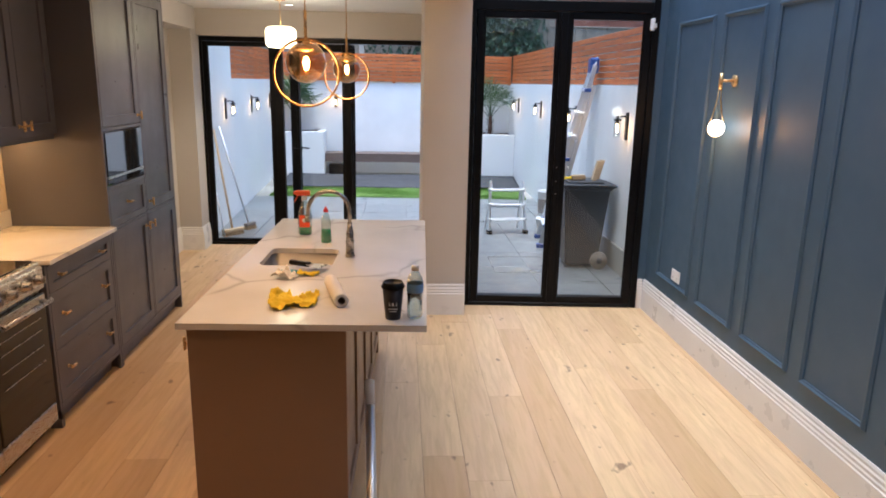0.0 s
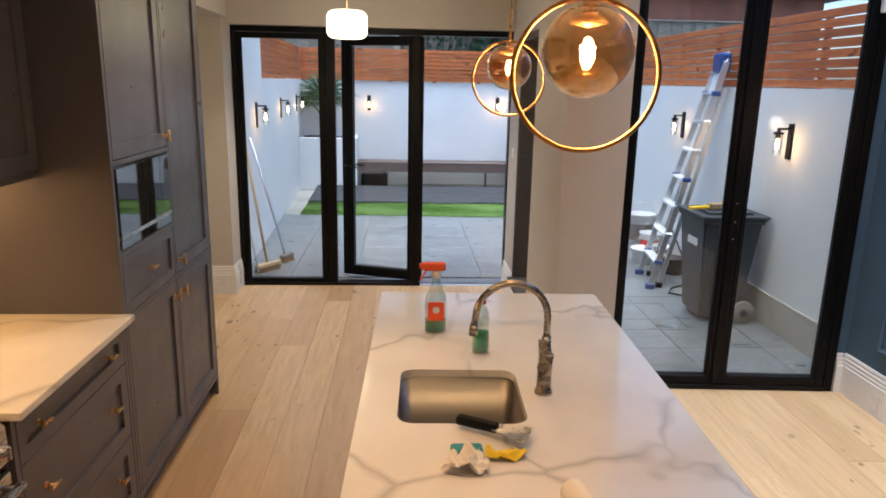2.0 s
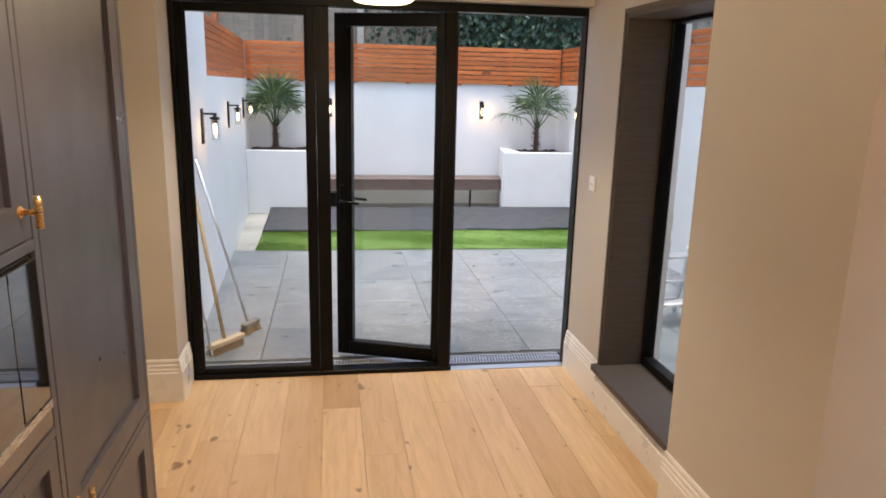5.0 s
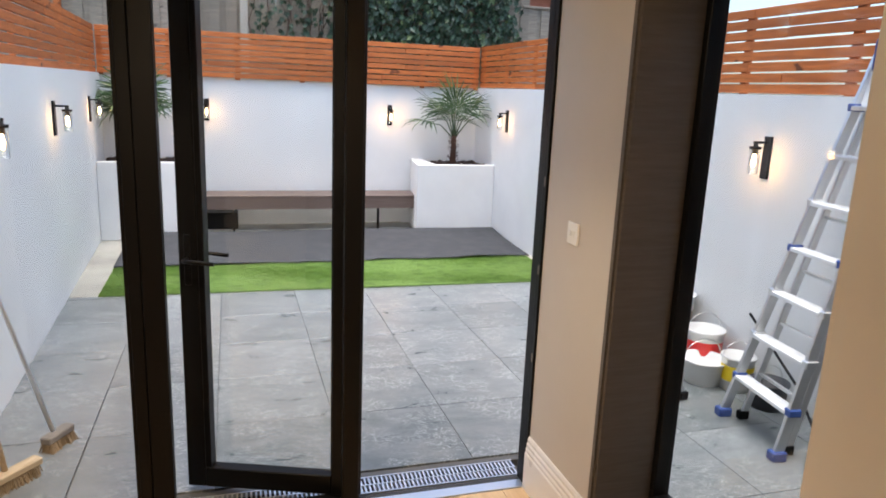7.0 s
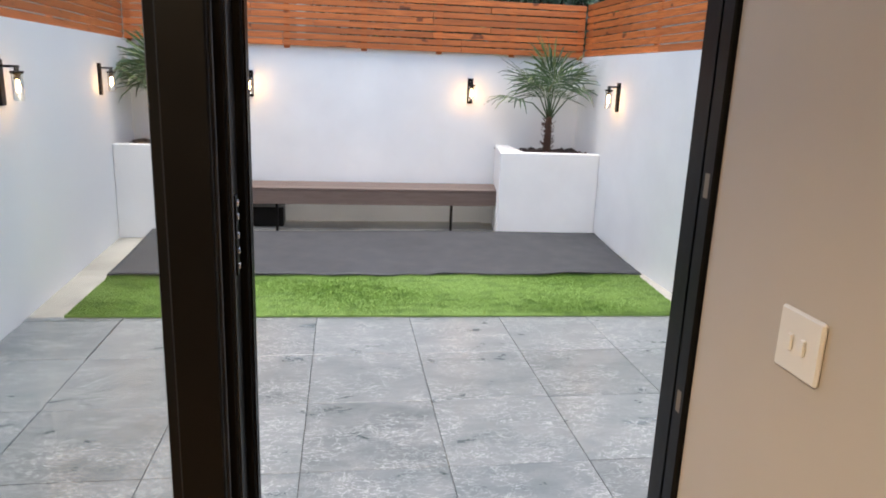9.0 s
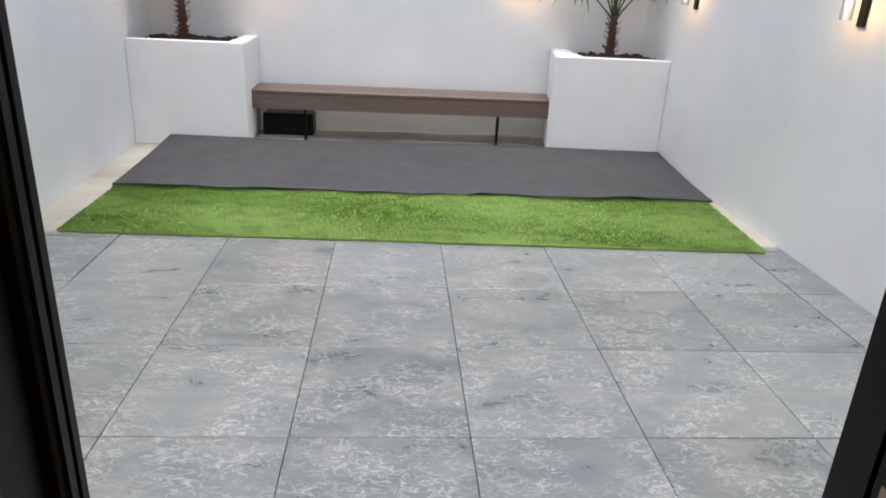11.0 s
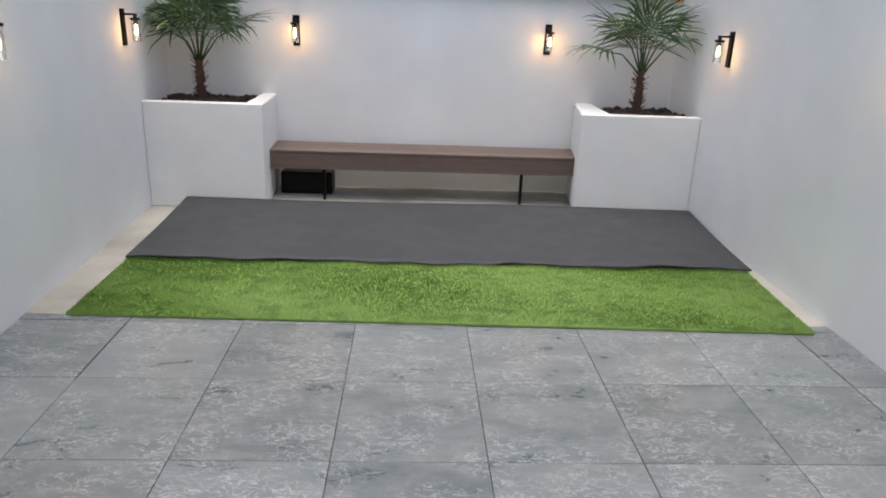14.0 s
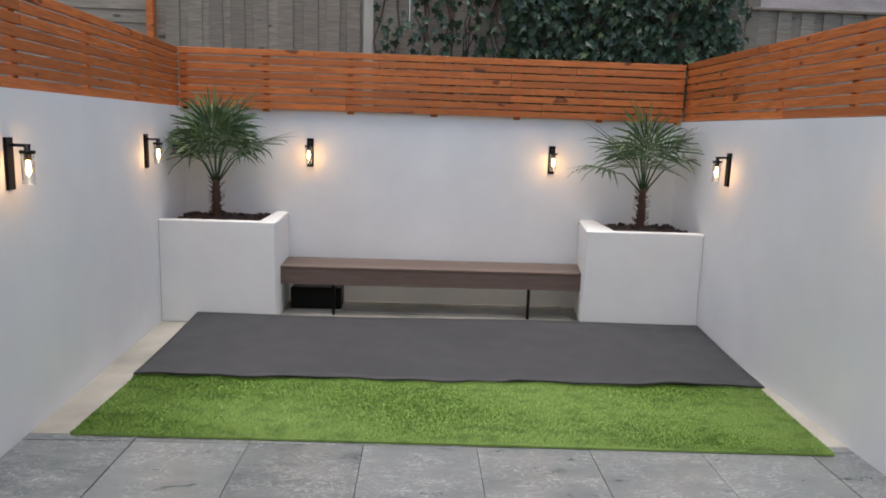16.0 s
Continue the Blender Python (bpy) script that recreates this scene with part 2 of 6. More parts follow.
M_LABELBLUE = mat("blue_label_film", (0.16, 0.32, 0.55), 0.3)
M_LABELWHITE = mat("white_label", (0.75, 0.75, 0.73), 0.4)
M_BRICK = painted("rough_dark_brick", (0.10, 0.075, 0.06), 0.95, dirt=0.5, bump=1.0)
M_IVY = mat("ivy_leaf", (0.03, 0.07, 0.03), 0.4)
M_SLATEROOF = painted("grey_roof", (0.12, 0.11, 0.11), 0.8, dirt=0.3)
M_REDBRICK = painted("red_brick", (0.26, 0.10, 0.065), 0.9, dirt=0.35, bump=0.6)


def leaf_tones(m, a, b, c):
    n = Net(m)
    r = n.node("NewGeometry").outputs["Random Per Island"]
    n.link(n.ramp(r, [(0.0, a), (0.93, b), (1.0, c)]), "Base Color")


leaf_tones(M_IVY, (0.010, 0.028, 0.014), (0.035, 0.075, 0.036), (0.17, 0.23, 0.09))
leaf_tones(M_PALM, (0.025, 0.060, 0.022), (0.065, 0.125, 0.038), (0.17, 0.21, 0.065))
_t = Net(M_TURF)
_v = _t.coords()
_r = _t.node("NewGeometry").outputs["Random Per Island"]
_a = _t.mix(_r, (0.195, 0.315, 0.070), (0.235, 0.365, 0.090))
_p = _t.ramp(_t.noise(_t.coords((1, 1.5, 1)), 6.5, 3, 0.5), [(0.53, 0.0), (0.60, 0.50)])
_t.link(_t.mix(_p, _a, (0.11, 0.20, 0.04)), "Base Color")


# ---- mesh helpers ----
def box(bm, x0, x1, y0, y1, z0, z1, bevel=0.0, seg=1):
    r = bmesh.ops.create_cube(bm, size=1.0, matrix=Matrix.LocRotScale(((x0 + x1) / 2, (y0 + y1) / 2, (z0 + z1) / 2), None, (abs(x1 - x0), abs(y1 - y0), abs(z1 - z0))))
    if bevel > 0:
        edges = list({e for v in r["verts"] for e in v.link_edges})
        bmesh.ops.bevel(bm, geom=edges, offset=bevel, segments=seg, affect="EDGES", profile=0.5)
    return bm


def beam(bm, a, b, w, d=None, bevel=0.0, up=(0, 0, 1)):
    """A bar of section w x d from a to b."""
    a, b = Vector(a), Vector(b)
    z = (b - a).normalized()
    x = Vector(up).cross(z)
    if x.length < 1e-4:
        x = Vector((1, 0, 0)).cross(z)
    x.normalize()
    y = z.cross(x)
    m = Matrix((x, y, z)).transposed().to_4x4()
    m.translation = (a + b) / 2
    r = bmesh.ops.create_cube(bm, size=1.0, matrix=m @ Matrix.Diagonal((w, d or w, (b - a).length, 1)))
    if bevel > 0:
        bmesh.ops.bevel(bm, geom=list({e for v in r["verts"] for e in v.link_edges}), offset=bevel, segments=1, affect="EDGES")
    return bm


def lathe(bm, profile, n=24, m=Matrix()):
    """Turns (radius, z) pairs round z."""
    rings = []
    for r, z in profile:
        if r < 1e-5:
            rings.append([bm.verts.new(m @ Vector((0, 0, z)))])
        else:
            rings.append([bm.verts.new(m @ Vector((r * math.cos(2 * math.pi * i / n), r * math.sin(2 * math.pi * i / n), z))) for i in range(n)])
    for p, q in zip(rings, rings[1:]):
        for i in range(n):
            j = (i + 1) % n
            if len(p) == 1 and len(q) == 1:
                continue
            if len(p) == 1:
                f = (p[0], q[i], q[j])
            elif len(q) == 1:
                f = (p[j], p[i], q[0])
            else:
                f = (p[i], q[i], q[j], p[j])
            bm.faces.new(f[::-1]).smooth = True
    return bm


def tube(bm, pts, r, n=10, closed=False, radii=None):
    """A round tube along points."""
    pts = [Vector(p) for p in pts]
    rings, k, side = [], len(pts), None
    for i, p in enumerate(pts):
        if closed:
            d = pts[(i + 1) % k] - pts[i - 1]
        else:
            d = pts[min(i + 1, k - 1)] - pts[max(i - 1, 0)]
        d.normalize()
        if side is None:
            side = d.orthogonal().normalized()
        side = (side - d * side.dot(d)).normalized()
        up = d.cross(side)
        rr = radii[i] if radii else r
        rings.append([bm.verts.new(p + rr * (math.cos(2 * math.pi * j / n) * side + math.sin(2 * math.pi * j / n) * up)) for j in range(n)])
    pairs = list(zip(rings, rings[1:])) + ([(rings[-1], rings[0])] if closed else [])
    for p, q in pairs:
        off = 0
        if closed and p is rings[-1]:
            off = min(range(n), key=lambda o: (p[0].co - q[o].co).length)
        for j in range(n):
            bm.faces.new((p[j], p[(j + 1) % n], q[(j + 1 + off) % n], q[(j + off) % n])).smooth = True
    if not closed:
        bm.faces.new(rings[0][::-1])
        bm.faces.new(rings[-1])
    return bm


def prism(bm, outline, z0, z1, m=Matrix()):
    """Extrudes a plan outline upward."""
    a = [bm.verts.new(m @ Vector((x, y, z0))) for x, y in outline]
    b = [bm.verts.new(m @ Vector((x, y, z1))) for x, y in outline]
    bm.faces.new(a[::-1]), bm.faces.new(b)
    for i in range(len(a)):
        j = (i + 1) % len(a)
        bm.faces.new((a[i], a[j], b[j], b[i]))
    return bm


def mesh_of(name, bm, material):
    bmesh.ops.recalc_face_normals(bm, faces=bm.faces)
    me = bpy.data.meshes.new(name)
    bm.to_mesh(me)
    bm.free()
    me.materials.append(material)
    return me


def part(name, bm, material, parent=None, label="", kind="", at=None):
    me = bm if isinstance(bm, bpy.types.Mesh) else mesh_of(name, bm, material)
    ob = new(name, me)
    ob.parent = parent
    if at is not None:
        ob.matrix_basis = at if isinstance(at, Matrix) else Matrix.Translation(at)
    return tagged(ob, label, kind=kind)


def thing(name, at, label, category, group="", kind=""):
    ob = new(name)
    ob.empty_display_size = 0.1
    ob.matrix_basis = at if isinstance(at, Matrix) else Matrix.Translation(at)
    return tagged(ob, label, category, group, kind)


def structure(name, bm, material, label="", at=None):
    return part(name, bm, material, None, label, "structure", at)


def B(*a, **k):
    return box(bmesh.new(), *a, **k)
# ---- large structure ----
FLOOR_TOP, WALL_TOP, CEIL = 0.0, 2.49, 2.49
XL, XR = -2.47, 1.90
structure("subfloor", B(XL - 0.2, XR + 0.2, -2.6, 5.44, -0.12, -0.016), M_UNDER, "dark joints between oak boards")
structure("subfloor", B(XL - 0.2, 0.12, 5.44, 7.54, -0.12, -0.016), M_UNDER, "dark joints between oak boards")
structure("ceiling", B(XL, 0.4, -2.6, 7.45, CEIL, CEIL + 0.2), M_WHITE, "smooth white painted ceiling")
structure("ceiling", B(0.4, XR, -2.6, 1.2, CEIL, CEIL + 0.2), M_WHITE, "smooth white painted ceiling")
structure("wall_left", B(XL - 0.2, XL, -2.6, 7.45, -0.02, CEIL + 0.2), M_TAUPE, "taupe painted kitchen wall")
structure("wall_rear", B(XL - 0.2, XR + 0.2, -2.8, -2.6, -0.02, 3.4), M_TAUPE, "taupe painted wall")
structure("wall_blue", B(XR, XR + 0.2, -2.6, 5.47, -0.02, 3.4), M_BLUE, "deep blue painted panelled wall")
structure("wall_blue_return", B(1.838, XR, 5.31, 5.47, -0.02, 3.2), M_BLUE, "deep blue painted wall beside the glazed door")
structure("wall_pier", B(XL, -2.24, 7.27, 7.66, -0.02, CEIL), M_TAUPE, "taupe painted wall beside the bifold door")
structure("wall_soffit", B(XL, -2.2, 5.34, 7.27, 2.27, CEIL - 0.003), M_TAUPE, "taupe boxed soffit")
structure("wall_over_door", B(-2.24, 0.109, 7.45, 7.66, 2.227, CEIL + 0.2), M_TAUPE, "taupe wall over the bifold door")
# wall between kitchen and side yard, with its window opening
WX0, WX1, WY0, WY1, WZ0, WZ1 = 0.112, 0.44, 6.01, 6.975, 0.25, 2.15
PILLAR_Y, PILLAR_X = 5.14, 0.385
structure("wall_return", B(0.04, PILLAR_X, PILLAR_Y, WY0, -0.02, CEIL - 0.003), M_TAUPE, "taupe painted pillar wall")
structure("wall_return", B(WX0, 0.42, WY1, 7.538, -0.02, CEIL - 0.003), M_TAUPE, "taupe painted wall with a light switch")
structure("wall_return", B(0.155, 0.42, 7.538, 7.63, -0.02, CEIL - 0.003), M_TAUPE, "wall end behind the door jamb")
structure("wall_return", B(WX0, 0.42, WY0, WY1, WZ1, CEIL - 0.003), M_TAUPE, "taupe wall over the side window")
structure("wall_return", B(WX0, 0.42, WY0, WY1, -0.02, WZ0 - 0.03), M_TAUPE, "taupe wall under the side window")
structure("wall_over_ceiling_edge", B(0.36, 0.4, 1.2, 5.44, CEIL - 0.02, 3.2), M_TAUPE, "taupe upstand of the roof light")
structure("wall_rooflight_front", B(0.4, XR, 1.1, 1.2, CEIL + 0.2, 3.4), M_TAUPE, "taupe upstand of the roof light")

roof = thing("roof_light", (1.13, 3.3, 3.15), "glazed roof light with slim black bars over the dining side", "window", kind="structure")
for y in (1.2, 2.6, 4.0, 5.4):
    part("glazing_bar", B(-0.77, 0.77, y - 3.33, y - 3.27, -0.05, 0.05), M_BLACK, roof)
part("glass", B(-0.77, 0.77, -2.1, 2.1, 0.0, 0.012), M_GLASS, roof).visible_shadow = False


def skirting(name, a, b, side, z=0.25):
    """Moulded skirting from a to b; side is the way it faces."""
    a, b, s = Vector(a), Vector(b), Vector(side)
    prof = [(0, 0), (0.022, 0), (0.022, z - 0.078), (0.017, z - 0.072), (0.019, z - 0.058), (0.014, z - 0.050), (0.016, z - 0.034), (0.010, z - 0.026), (0.012, z - 0.012), (0.007, z), (0, z)]
    bm = bmesh.new()
    ends = [[bm.verts.new((*(p + s * d), h)) for d, h in prof] for p in (a, b)]
    n = len(prof)
    for i in range(n):
        j = (i + 1) % n
        bm.faces.new((ends[0][i], ends[0][j], ends[1][j], ends[1][i]))
    bm.faces.new(ends[0][::-1]), bm.faces.new(ends[1])
    return structure(name, bm, M_TRIM, "white moulded skirting board")


skirting("baseboard", (XR, -2.6), (XR, 5.31), (-1, 0))
skirting("baseboard", (XR - 0.022, 5.31), (1.838, 5.31), (0, -1))
skirting("baseboard", (0.018, PILLAR_Y), (PILLAR_X, PILLAR_Y), (0, -1))
skirting("baseboard", (0.04, PILLAR_Y), (0.04, WY0 + 0.001), (-1, 0))
skirting("baseboard", (WX0, WY0), (WX0, WY1), (-1, 0), 0.216)
skirting("baseboard", (WX0, WY1), (WX0, 7.535), (-1, 0))
skirting("baseboard", (XL, 7.27), (-2.24, 7.27), (0, -1))
skirting("baseboard", (-2.24, 7.248), (-2.24, 7.535), (1, 0))
skirting("baseboard", (XL, 5.34), (XL, 7.25), (1, 0))
skirting("baseboard", (XL, -2.6), (XR, -2.6), (0, 1))

# ---- panel mouldings on the blue wall ----
def moulding(y0, y1, z0, z1):
    ob = thing("wall_panel_moulding", (XR, (y0 + y1) / 2, z0), "deep blue painted rectangular wall moulding", "wall moulding", "mouldings on the blue wall")
    h, w, t = (y1 - y0) / 2, 0.032, 0.017

    def stick(length):
        bm = bmesh.new()
        prof = [(0, 0), (w, 0), (w, 0.008), (w * 0.72, 0.010), (w * 0.5, t), (w * 0.28, t), (w * 0.12, 0.008), (0, 0.006)]
        e = []
        for y, inset in ((0.0, 0), (length, 1)):
            e.append([bm.verts.new((-d, (y + (u if inset == 0 else -u)), u)) for u, d in prof])
        n = len(prof)
        for i in range(n):
            j = (i + 1) % n
            bm.faces.new((e[0][i], e[0][j], e[1][j], e[1][i]))
        bm.faces.new(e[0][::-1]), bm.faces.new(e[1])
        return bm
    part("rail", stick(2 * h), M_BLUE, ob, at=(0, -h, 0))
    part("rail", stick(2 * h), M_BLUE, ob, at=pose(0, h, z1 - z0, 180, 0, 0))
    part("stile", stick(z1 - z0), M_BLUE, ob, at=pose(0, h, 0, 90, 0, 0))
    part("stile", stick(z1 - z0), M_BLUE, ob, at=pose(0, -h, z1 - z0, -90, 0, 0))


moulding(4.452, 5.05, 0.36, 2.26)
for k in range(10):
    moulding(3.80 - 0.643 * k, 4.316 - 0.643 * k, 0.355, 2.26)


# ---- glazed doors ----
def leaf(name, parent, w, h, at, label, fw=0.055, foot=0.055):
    """A glazed leaf, its corner at the foot of one stile."""
    d = part(name, B(0, fw, -0.03, 0.03, 0, h, 0.004), M_BLACK, parent, label, at=at)
    part("stile", B(w - fw, w, -0.03, 0.03, 0, h, 0.004), M_BLACK, d)
    part("rail", B(fw, w - fw, -0.03, 0.03, 0, foot, 0.004), M_BLACK, d)
    part("rail", B(fw, w - fw, -0.03, 0.03, h - fw, h, 0.004), M_BLACK, d)
    g = part("pane", B(fw - 0.008, w - fw + 0.008, -0.008, 0.008, foot - 0.01, h - fw + 0.01), M_GLASS, d)
    g.visible_shadow = False
    for x in (fw, w - fw - 0.012):
        part("glazing_bead", B(x, x + 0.012, -0.022, -0.009, foot, h - fw), M_BLACK, d)
    return d


def lever(parent, x, z, flip, at_y=-0.03):
    bm = B(x - 0.014, x + 0.014, at_y - 0.009, at_y, z - 0.11, z + 0.10, 0.003)
    part("handle_plate", bm, M_BLACK, parent)
    bm = bmesh.new()
    tube(bm, [(x, at_y - 0.005, z), (x, at_y - 0.05, z), (x + flip * 0.02, at_y - 0.055, z), (x + flip * 0.125, at_y - 0.05, z - 0.006)], 0.0085)
    part("lever", bm, M_BLACK, parent)
    bm = bmesh.new()
    lathe(bm, [(0, 0), (0.009, 0), (0.009, 0.006), (0, 0.006)], 12, pose(x, at_y - 0.009, z - 0.08, 90))
    part("lock_cylinder", bm, M_STEEL, parent)


# bifold door to the garden
DY = 7.585
bif = thing("bifold_door", (-1.07, DY, 0), "black aluminium bifold door with one leaf ajar and the end bay open", "door", kind="structure")
LH, HD = 2.145, 2.178
part("frame_jamb", B(-1.17, -1.146, -0.045, 0.045, 0, 2.225, 0.003), M_BLACK, bif)
part("frame_jamb", B(1.172, 1.222, -0.045, 0.045, 0, 2.225, 0.003), M_BLACK, bif)
part("frame_head", B(-1.146, 1.172, -0.045, 0.045, HD, 2.225, 0.003), M_BLACK, bif)
part("threshold", B(-1.146, 0.42, -0.05, 0.05, -0.01, 0.028, 0.003), M_BLACK, bif)
part("threshold_track", B(0.42, 1.172, -0.05, 0.012, -0.01, 0.004, 0.002), M_ALU, bif, "bare aluminium threshold")
part("threshold_seal", B(0.42, 1.172, 0.0125, 0.05, -0.01, -0.001), M_MAT, bif)
leaf("door_leaf", bif, 0.745, LH, (-1.143, 0, 0.03), "closed glazed leaf", 0.047, 0.032)
part("mullion", B(-0.396, -0.320, -0.045, 0.045, 0.028, HD, 0.003), M_BLACK, bif)
dl = leaf("door_leaf", bif, 0.706, LH, pose(0.384, 0.034, 0.03, 0, 0, 180 - 20), "open glazed leaf standing ajar", 0.078, 0.09)
part("stile_trim", B(0.602, 0.628, -0.028, 0.028, 0.09, LH - 0.08, 0.003), M_BLACK, dl)
lever(dl, 0.666, 1.02, -1, -0.03)
bm = bmesh.new()
tube(bm, [(0.666, 0.03, 1.02), (0.666, 0.08, 1.02), (0.646, 0.085, 1.02), (0.541, 0.08, 1.014)], 0.0085)
part("lever", bm, M_BLACK, dl)
part("handle_plate", B(0.652, 0.680, 0.031, 0.04, 0.91, 1.12, 0.003), M_BLACK, dl)
part("mullion", B(0.337, 0.405, -0.047, -0.001, 0.028, HD - 0.004, 0.003), M_BLACK, bif)
part("folded_stile", B(0.388, 0.420, 0.0, 0.09, 0.034, HD - 0.008, 0.003), M_BLACK, bif)
fold_leaf = part("door_leaf", B(0.388, 0.434, 0.0905, 0.14, 0.034, HD - 0.008, 0.003), M_BLACK, bif, "folded back leaf seen edge on")
for y in (0.098, 0.118):
    part("groove_bead", B(0.4345, 0.438, y, y + 0.012, 0.04, HD - 0.012), M_BLACK, fold_leaf)
part("leaf_seal", B(0.4055, 0.409, -0.03, -0.02, 0.034, HD - 0.008), M_MAT, bif)
part("leaf_seal", B(0.4205, 0.4235, 0.006, 0.018, 0.034, HD - 0.008), M_MAT, bif)
for z in (0.35, 1.30, 1.86):
    h = part("hinge", B(0.4205, 0.4255, 0.025, 0.041, z - 0.065, z + 0.065, 0.001), M_BLACK, bif)
    for dz in (-0.05, -0.025, 0.0, 0.03, 0.052):
        bm = bmesh.new()
        lathe(bm, [(0, 0), (0.0055, 0), (0.0055, 0.003), (0, 0.003)], 10, pose(0.4255, 0.033, z + dz, 0, 90))
        part("screw", bm, M_STEEL, h)
part("jamb_seal", B(1.173, 1.172, -0.012, -0.005, 0.03, HD - 0.01), M_MAT, bif)
for z in (0.62, 1.02, 1.4):
    part("strike_plate", B(1.175, 1.172, -0.034, -0.020, z - 0.02, z + 0.02), M_CARD, bif)

# french door with fanlight
fr = thing("glazed_double_door", pose(1.11, 5.385, 0, 0, 0, -3.2), "closed black framed glazed double door with a fanlight", "door", kind="structure")
part("frame_jamb", B(-0.725, -0.665, -0.05, 0.04, 0, 3.1, 0.003), M_BLACK, fr)
part("frame_jamb", B(0.675, 0.725, -0.05, 0.04, 0, 3.1, 0.003), M_BLACK, fr)
part("frame_head", B(-0.665, 0.675, -0.05, 0.04, 2.345, 2.42, 0.003), M_BLACK, fr)
part("frame_top", B(-0.725, 0.725, -0.05, 0.04, 3.1, 3.2, 0.003), M_BLACK, fr)
part("threshold", B(-0.665, 0.675, -0.05, 0.04, -0.01, 0.03, 0.003), M_BLACK, fr)
part("fanlight_pane", B(-0.665, 0.675, -0.008, 0.008, 2.42, 3.1), M_GLASS, fr).visible_shadow = False
l1 = leaf("door_leaf", fr, 0.665, 2.31, (-0.66, -0.01, 0.032), "closed glazed leaf")
l2 = leaf("door_leaf", fr, 0.665, 2.31, (0.008, -0.01, 0.032), "closed glazed leaf")
part("astragal", B(-0.02, 0.03, -0.055, -0.04, 0.04, 2.335, 0.003), M_BLACK, fr)
for z in (0.95, 1.05, 1.16):
    part("bolt", B(0.0, 0.010, -0.060, -0.055, z - 0.004, z + 0.004, 0.001), M_CARD, fr)
restr = part("door_sensor", B(0.652, 0.682, -0.085, -0.05, 2.215, 2.305, 0.004), M_WPLASTIC, fr, "small white door contact")
part("sensor_lead", B(0.684, 0.7, -0.075, -0.05, 2.235, 2.27, 0.003), M_WPLASTIC, fr)

# side window: dark timber lining, sill, black frame, glass
win = thing("window_1", (0.262, (WY0 + WY1) / 2, WZ0), "side window in a deep dark stained timber lining", "window", kind="structure")
WH, WT = (WY1 - WY0) / 2, WZ1 - WZ0
part("lining", B(-0.158, 0.078, WH - 0.03, WH, 0, WT, 0.002), M_DARKWOOD, win)
part("lining", B(-0.158, 0.078, -WH, -WH + 0.03, 0, WT, 0.002), M_DARKWOOD, win)
part("lining", B(-0.158, 0.078, -WH + 0.03, WH - 0.03, WT - 0.03, WT, 0.002), M_DARKWOOD, win)
for y in (-WH - 0.003, WH - 0.017):
    part("lining_edge", B(-0.166, -0.159, y, y + 0.02, 0, WT + 0.015), M_DARKWOOD, win)
part("lining_edge", B(-0.166, -0.159, -WH + 0.017, WH - 0.017, WT - 0.008, WT + 0.015), M_DARKWOOD, win)
bm = bmesh.new()
prism(bm, [(-0.205, -WH + 0.005), (-0.19, -WH - 0.01), (0.078, -WH), (0.078, WH), (-0.205, WH)], -0.034, 0.0)
part("window_sill", bm, M_DARKWOOD, win, "dark stained timber sill board")
for a in ((0.078, 0.145, -WH, -WH + 0.055, 0, WT), (0.078, 0.145, WH - 0.055, WH, 0, WT), (0.078, 0.145, -WH + 0.055, WH - 0.055, 0, 0.05), (0.078, 0.145, -WH + 0.055, WH - 0.055, WT - 0.05, WT)):
    part("window_frame", B(*a, 0.003), M_BLACK, win)
part("pane", B(0.104, 0.120, -WH + 0.055, WH - 0.055, 0.05, WT - 0.05), M_GLASS, win).visible_shadow = False

# rough brick edge of the outer skin beside the window
rnd = random.Random(5)
def rough_edge(y, s):
    bm = bmesh.new()
    z = 0.02
    while z < 2.3:
        h = rnd.uniform(0.03, 0.075)
        d = rnd.uniform(0.0, 0.035)
        box(bm, 0.445, 0.53, min(y, y + s * 0.11) - (d if s > 0 else 0), max(y, y + s * 0.11) + (d if s < 0 else 0), z, z + h - 0.004, 0.006)
        z += h
    ob = thing("brick_edge", (0, 0, 0), "rough dark brick edge outside the window", "brickwork", kind="structure")
    part("bricks", bm, M_BRICK, ob, kind="stuff")
rough_edge(7.12, 1)
rough_edge(6.00, -1)
structure("house_outer_wall", B(0.43, 0.52, 7.08, 7.63, -0.02, 3.2), M_RENDER, "white outer wall of the house")
structure("house_outer_wall", B(0.37, 0.52, 5.475, 5.97, -0.02, 3.2), M_RENDER, "white outer wall of the house")
structure("house_outer_wall", B(-2.5, 0.52, 7.665, 7.69, 2.24, 3.2), M_RENDER, "white outer wall over the bifold door")
structure("house_roof", B(XL - 0.2, 0.36, -2.8, 7.69, 3.2, 3.3), M_WHITE, "flat roof of the extension")

# ---- garden ----
structure("ground", B(-60, 60, 5.5, 120, -0.32, -0.10), M_GROUT, "dark ground under the paving")
structure("garden_bed", B(-2.9, 2.5, 10.92, 14.2, -0.10, 0.0), M_CONCRETE, "pale rough concrete slab")
structure("paving_bed", B(-2.6, 2.3, 7.785, 10.92, -0.10, -0.010), M_GROUT, "dark mortar joints of the patio")
structure("paving_bed", B(0.42, 2.3, 5.47, 7.785, -0.10, -0.010), M_GROUT, "dark mortar joints of the patio")
structure("paving_bed", B(-2.6, 0.42, 7.62, 7.785, -0.10, -0.05), M_GROUT, "bed under the drain")

